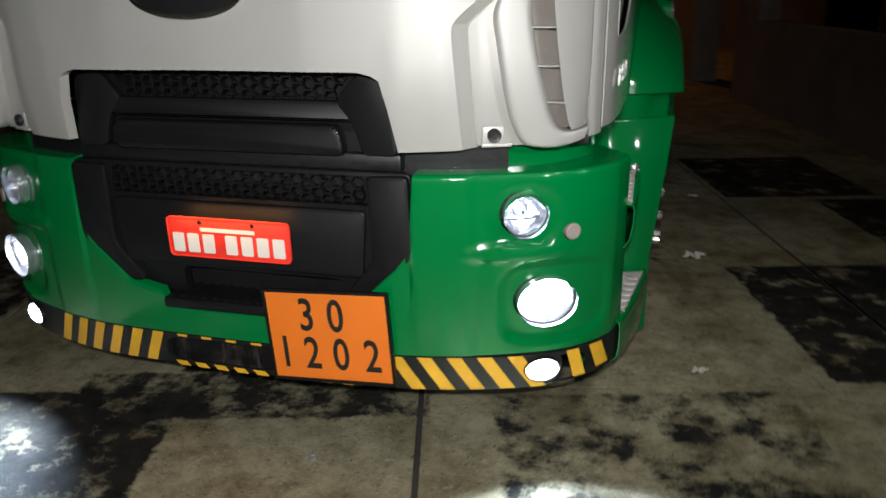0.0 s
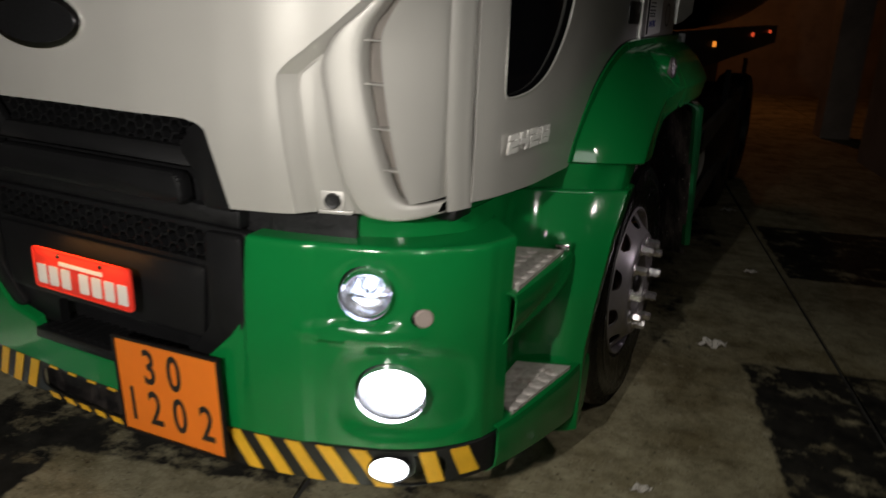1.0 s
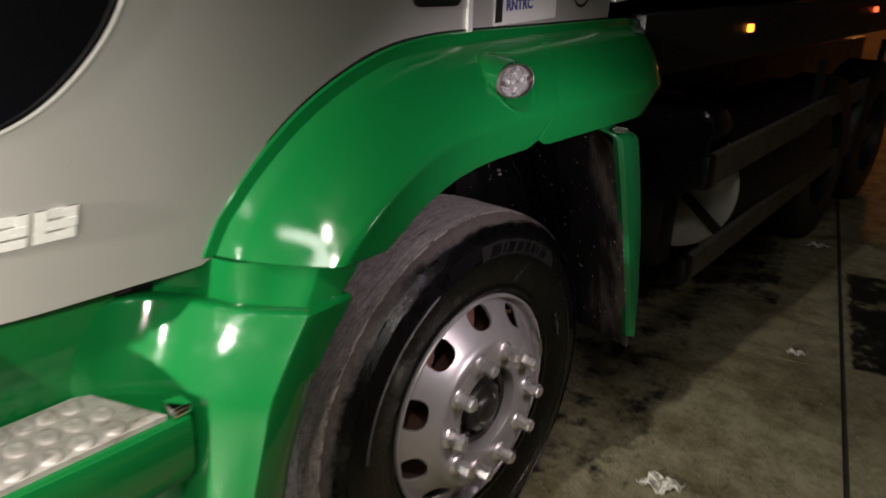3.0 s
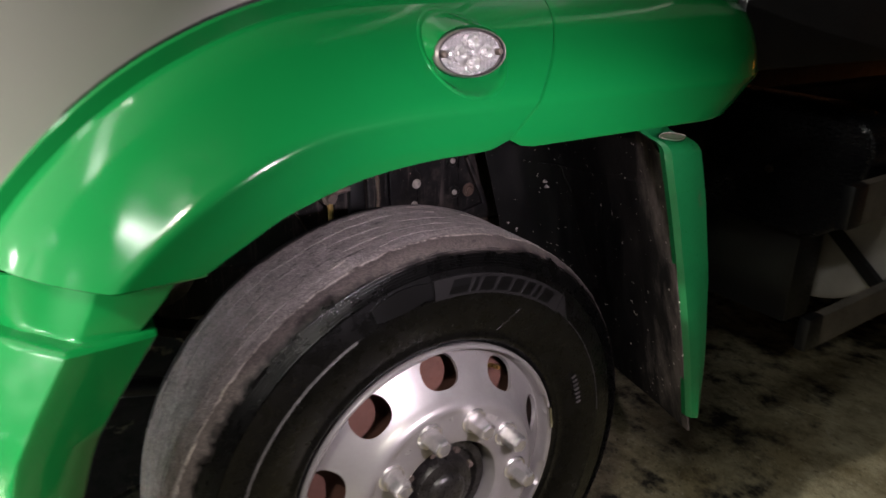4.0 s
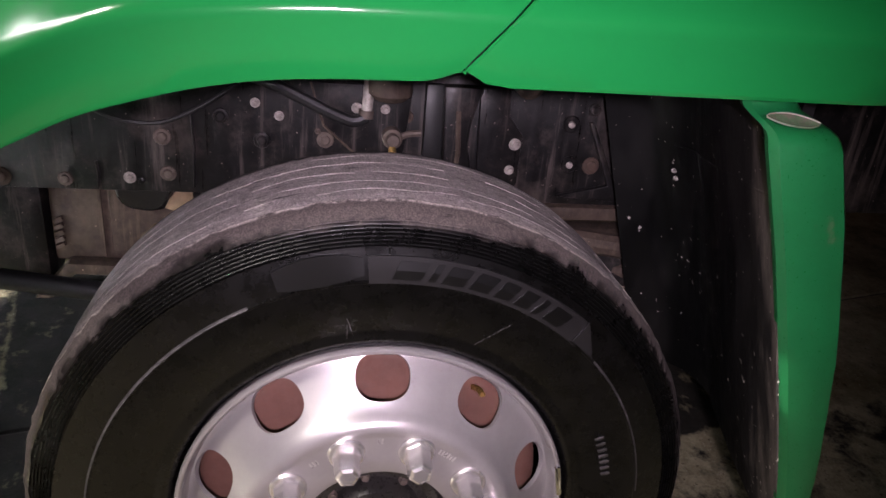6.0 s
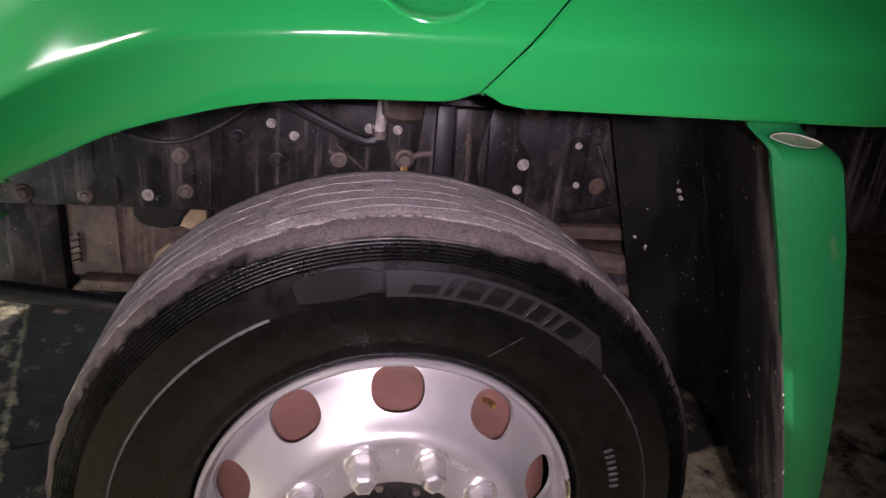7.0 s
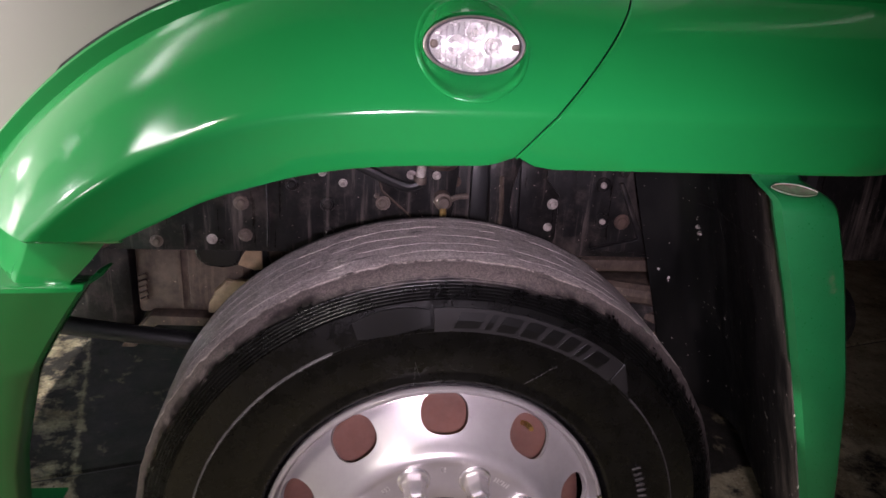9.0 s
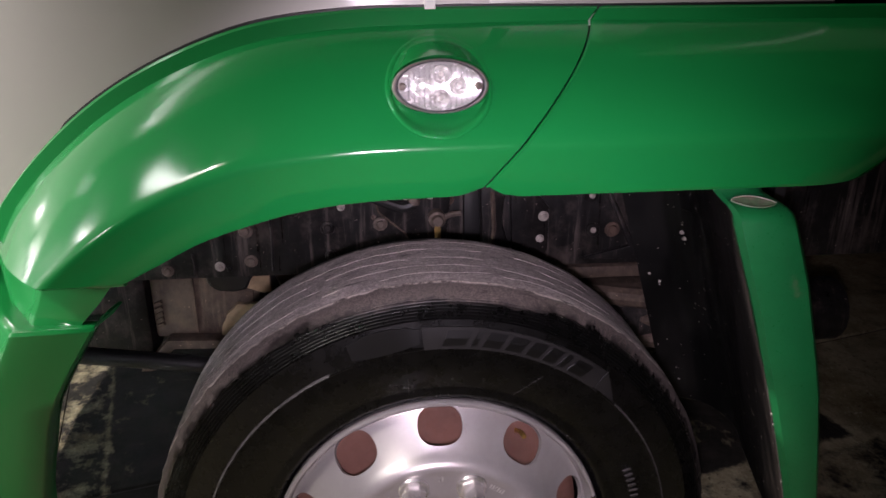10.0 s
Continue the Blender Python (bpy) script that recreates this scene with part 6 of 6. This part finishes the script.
    for k in range(26):
        x, z = 1.30 - 0.16 * rng.random() ** 1.8, rng.uniform(0.50, 0.98)
        y = float(np.interp(-x, [-q[0] for q in plan], [q[1] for q in plan])) + 0.30 * (1.165 - z) - 0.004
        part("grit", lathe([(0, 0.002), (0.0028 * rng.uniform(0.4, 1.1), 0.0012), (0.0022, 0)], Matrix.Translation((x, y, z)) @ Matrix.Rotation(radians(90), 4, "X"), 5, (1, rng.uniform(0.8, 2.2))), PALE_EDGE, liner, smooth=0)
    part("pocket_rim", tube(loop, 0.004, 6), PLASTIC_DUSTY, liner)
    return liner


def liner_material():
    """Black plastic with road dust that thickens to the outer edge, and pale specks."""
    m, t, n, l, p = nodes_of("dusty_black_plastic")
    co = n.new("ShaderNodeTexCoord")
    sep = n.new("ShaderNodeSeparateXYZ")
    l.new(co.outputs["Object"], sep.inputs[0])
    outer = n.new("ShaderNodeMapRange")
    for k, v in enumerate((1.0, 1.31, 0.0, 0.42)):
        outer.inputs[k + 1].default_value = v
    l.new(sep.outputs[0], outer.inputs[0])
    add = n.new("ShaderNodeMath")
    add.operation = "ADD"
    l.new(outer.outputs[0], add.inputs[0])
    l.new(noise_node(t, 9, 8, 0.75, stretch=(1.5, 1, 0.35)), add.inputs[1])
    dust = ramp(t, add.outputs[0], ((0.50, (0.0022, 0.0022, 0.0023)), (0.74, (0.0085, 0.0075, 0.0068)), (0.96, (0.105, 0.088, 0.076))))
    specks = ramp(t, noise_node(t, 70, 2, 0.5), ((0.705, (0, 0, 0)), (0.735, (1, 1, 1))))
    l.new(mix(t, specks, dust, (0.40, 0.36, 0.32)), p.inputs["Base Color"])
    l.new(ramp(t, add.outputs[0], ((0.4, (0.34,) * 3), (0.8, (0.8,) * 3))), p.inputs["Roughness"])
    l.new(bump(t, noise_node(t, 160, 3), 0.12, 0.0015), p.inputs["Normal"])
    p.inputs["Specular IOR Level"].default_value = 0.22
    return m


PLASTIC_DUSTY = liner_material()
PALE_EDGE = surface("pale_worn_plastic", (0.34, 0.31, 0.26), 0.6, spread=0.3, scale=60, grain=200, grain_bump=0.2)
# the fender's green, darkened in the colour for the weaker light on the flap
GREEN_SHADED = surface("green_shaded_flap", (0.004, 0.105, 0.028), 0.38, spread=0.12, scale=9, grain=260, grain_bump=0.04, dirt=(0.10, 0.10, 0.06), dirt_amount=0.0, dirt_scale=12, coat=0.3)
SCUFFED = surface("scuffed_green", (0.10, 0.085, 0.065), 0.6, spread=0.4, scale=40, grain=200, grain_bump=0.3, dirt=(0.02, 0.12, 0.035), dirt_amount=0.16, dirt_scale=22)
build_liner()

# ---- things further back on the truck ----
BLACK_GLOSS = surface("black_gloss_cover", (0.006, 0.006, 0.007), 0.24, grain=120, grain_bump=0.04, spread=0.3)
GREY_TANK = surface("grey_tank_paint", (0.45, 0.43, 0.40), 0.5, spread=0.15, grain=90, grain_bump=0.05)
tank = part("side_tank", lathe([(0, -0.012), (0.328, -0.012), (0.335, -0.03), (0.335, -1.5), (0, -1.5)], on_front(0.845, 3.60, 0.670), 48), BLACK, truck, "black round side tank with a pale end")
part("tank_end", lathe([(0, 0.004), (0.22, 0.003), (0.308, 0.0), (0.324, -0.006), (0.331, -0.014), (0, -0.014)], on_front(0.845, 3.60, 0.670), 48), GREY_TANK, tank, "pale metal tank end")
bm = bmesh.new()
bmesh.ops.create_cube(bm, size=1, matrix=Matrix.Translation((1.03, 3.585, 0.553)) @ Matrix.Rotation(radians(-52), 4, "Y") @ Matrix.Diagonal((0.038, 0.03, 0.30, 1)))
part("strap", bm, BLACK, tank)
battery_box = part("battery_box", prism(rounded([(0.50, 0.66), (1.00, 0.66), (1.12, 0.76), (1.150, 1.0), (1.10, 1.065), (0.95, 1.095), (0.50, 1.095)], 0.05, 6), on_front(0, 3.50, 0), 0.20, 0.02), BLACK_GLOSS, truck, "glossy black battery box")
part("bolt", lathe([(0, 0.010), (0.009, 0.009), (0.012, 0.004), (0.014, 0.0), (0, 0)], on_front(0.816, 3.299, 0.86), 12), BOLT, battery_box)
part("battery_mount", box(0.50, 0.955, 3.34, 3.50, 0.32, 0.68, 0.02), BLACK, truck, "black mount below the battery box")
for z0, z1, y0 in ((0.800, 0.925, 3.15), (0.430, 0.530, 3.07)):
    guard = part("side_guard", sheet([[Vector((1.2 - 0.04 * (y - 3.1) + dx, y, z)) for dx, z in ((0.015, z0), (0.015, z1), (-0.015, z1), (-0.015, z0))] for y in (y0, y0 + 0.01, 5.0, 7.4)], cyclic=True), WOODBAR, truck, "grey side guard rail")
    part("end_cap", box(1.180, 1.218, y0 - 0.065, y0 + 0.012, z0 - 0.004, z1 + 0.004, 0.008), BLACK, guard, "black plastic end cap")
for y in (4.9, 6.8):
    part("guard_post", box(1.145 - 0.04 * (y - 3.1), 1.182 - 0.04 * (y - 3.1), y, y + 0.05, 0.44, 1.15), BLACK, truck)
part("tank_body", lathe([(0, 0), (1.02, 0.0), (1.12, 0.06), (1.16, 0.2), (1.16, 5.4), (1.1, 5.55), (0, 5.6)], Matrix.Translation((0, 2.95, 2.15)) @ Matrix.Rotation(radians(-90), 4, "X"), 48, (1.03, 0.68)), BLACK, truck, "dark fuel tank body")
part("body_skirt", box(1.08, 1.15, 2.55, 8.4, 1.26, 1.46, 0.01), BLACK, truck, "black body skirt")
part("body_skirt", box(-1.15, -1.08, 2.55, 8.4, 1.26, 1.46, 0.01), BLACK, truck)
part("body_floor", box(-1.08, 1.08, 2.5, 8.4, 1.28, 1.34), BLACK, truck)
for y, mat, z in ((3.46, AMBER_GLOW, 1.382), (5.6, RED_GLOW, 1.40), (7.3, RED_GLOW, 1.40)):
    part("marker_lamp", box(1.150, 1.168, y - 0.022, y + 0.022, z - 0.016, z + 0.016, 0.006), mat, truck, "small lit side marker")
for y in (5.35, 6.55):
    part("rear_tyre", lathe([(0.30, 0.0), (0.42, 0.01), (0.49, -0.01), (0.51, -0.05), (0.51, -0.25), (0.48, -0.29), (0.30, -0.29), (0.30, 0.0)], on_side(1.12, y, 0.51), 48), RUBBER, truck, "black rear tyre")
    part("rear_tyre", lathe([(0.30, 0.0), (0.42, 0.01), (0.49, -0.01), (0.51, -0.05), (0.51, -0.25), (0.48, -0.29), (0.30, -0.29), (0.30, 0.0)], on_side(-0.85, y, 0.51), 48), RUBBER, truck)
part("rear_tyre", lathe([(0.30, 0.0), (0.42, 0.01), (0.49, -0.01), (0.51, -0.05), (0.51, -0.25), (0.48, -0.29), (0.30, -0.29), (0.30, 0.0)], on_side(-0.91, WY, 0.51), 48), RUBBER, truck, "black front tyre")

# ---- litter on the ground ----


def crumpled(name, x, y, size, label, seed):
    rng = random.Random(seed)
    n = 9
    rows = []
    for i in range(n):
        row = []
        for k in range(n):
            f, g = i / (n - 1) - 0.5, k / (n - 1) - 0.5
            row.append(Vector((x + size * (f * 1.0 + 0.35 * g) + rng.uniform(-1, 1) * size * 0.07, y + size * 0.8 * g + rng.uniform(-1, 1) * size * 0.07, 0.004 + size * (0.35 * abs(math.sin(f * 5 + g * 3)) * (0.4 + rng.random() * 0.6)))))
        rows.append(row)
    ob = part(name, sheet(rows, 0.0015), PAPER, smooth=15)
    return tagged(ob, label, "litter")


crumpled("paper_scrap", 1.50, 2.33, 0.10, "crumpled pale paper scrap lying on the concrete", 3)
crumpled("paper_scrap", 1.55, 3.60, 0.06, "small crumpled paper scrap lying on the concrete", 5)
crumpled("paper_scrap", 1.46, 1.0, 0.05, "flattened pale scrap lying on the dark patch", 8)
crumpled("paper_scrap", 1.22, 5.15, 0.09, "pale rag lying by the truck's side", 9)
tagged(part("bottle_cap", lathe([(0.0, 0.006), (0.010, 0.006), (0.012, 0.010), (0.015, 0.010), (0.016, 0.001), (0, 0.001)], Matrix.Translation((0.19, 0.11, 0)), 20), ZINC), "pale metal bottle cap lying on the concrete", "litter")
tagged(part("litter_chip", box(0.944, 0.962, 0.765, 0.80, 0.842, 0.862, 0.003), PAPER), "pale scrap lying on the truck's step", "litter")

# ---- yard round the truck ----
def wall_run(name, n0, n1, u0, u1, z0, z1, mat, label, category="wall"):
    bm = bmesh.new()
    q = [ground_at(n, u, z) for z in (z0, z1) for n, u in ((n0, u0), (n1, u0), (n1, u1), (n0, u1))]
    vs = [bm.verts.new(p) for p in q]
    for f in ((0, 1, 2, 3), (4, 5, 6, 7), (0, 1, 5, 4), (1, 2, 6, 5), (2, 3, 7, 6), (3, 0, 4, 7)):
        bm.faces.new([vs[i] for i in f])
    return tagged(part(name, bm, mat, smooth=0), label, category, kind="structure")


wall_run("wall_east", 4.25, 4.50, 2.0, 7.6, 0.0, 0.98, PLASTER, "low grey plaster wall with dark opening above")
wall_run("wall_east_pier", 4.25, 4.50, 7.0, 7.6, 0.98, 3.4, PLASTER, "grey plaster pier")
# black backing added so the opening above the low wall reads dark
wall_run("opening_backing", 6.2, 6.4, -8.0, 8.0, 0.0, 3.4, BLACK, "black backing behind the wall's dark opening")
wall_run("wall_east_lintel", 4.25, 4.50, 2.0, 7.0, 2.5, 3.4, PLASTER, "grey plaster lintel")
wall_run("pier", 4.25, 4.62, 9.3, 9.7, 0.0, 3.4, PLASTER, "grey plaster pillar", "pillar")
wall_run("wall_north", 2.0, 3.9, 15.0, 15.2, 1.2, 2.6, PLASTER, "wall lit orange by a street lamp far off")
wall_run("wall_north_base", -6.0, 9.0, 15.3, 15.5, 0.0, 4.0, PLASTER, "dim grey wall far behind")
wall_run("wall_west", -7.2, -7.0, -10.0, 15.0, 0.0, 4.0, PLASTER, "dim plaster wall across the yard")
wall_run("wall_south", -7.0, 9.0, -10.2, -10.0, 0.0, 4.0, PLASTER, "dim plaster wall behind the yard")
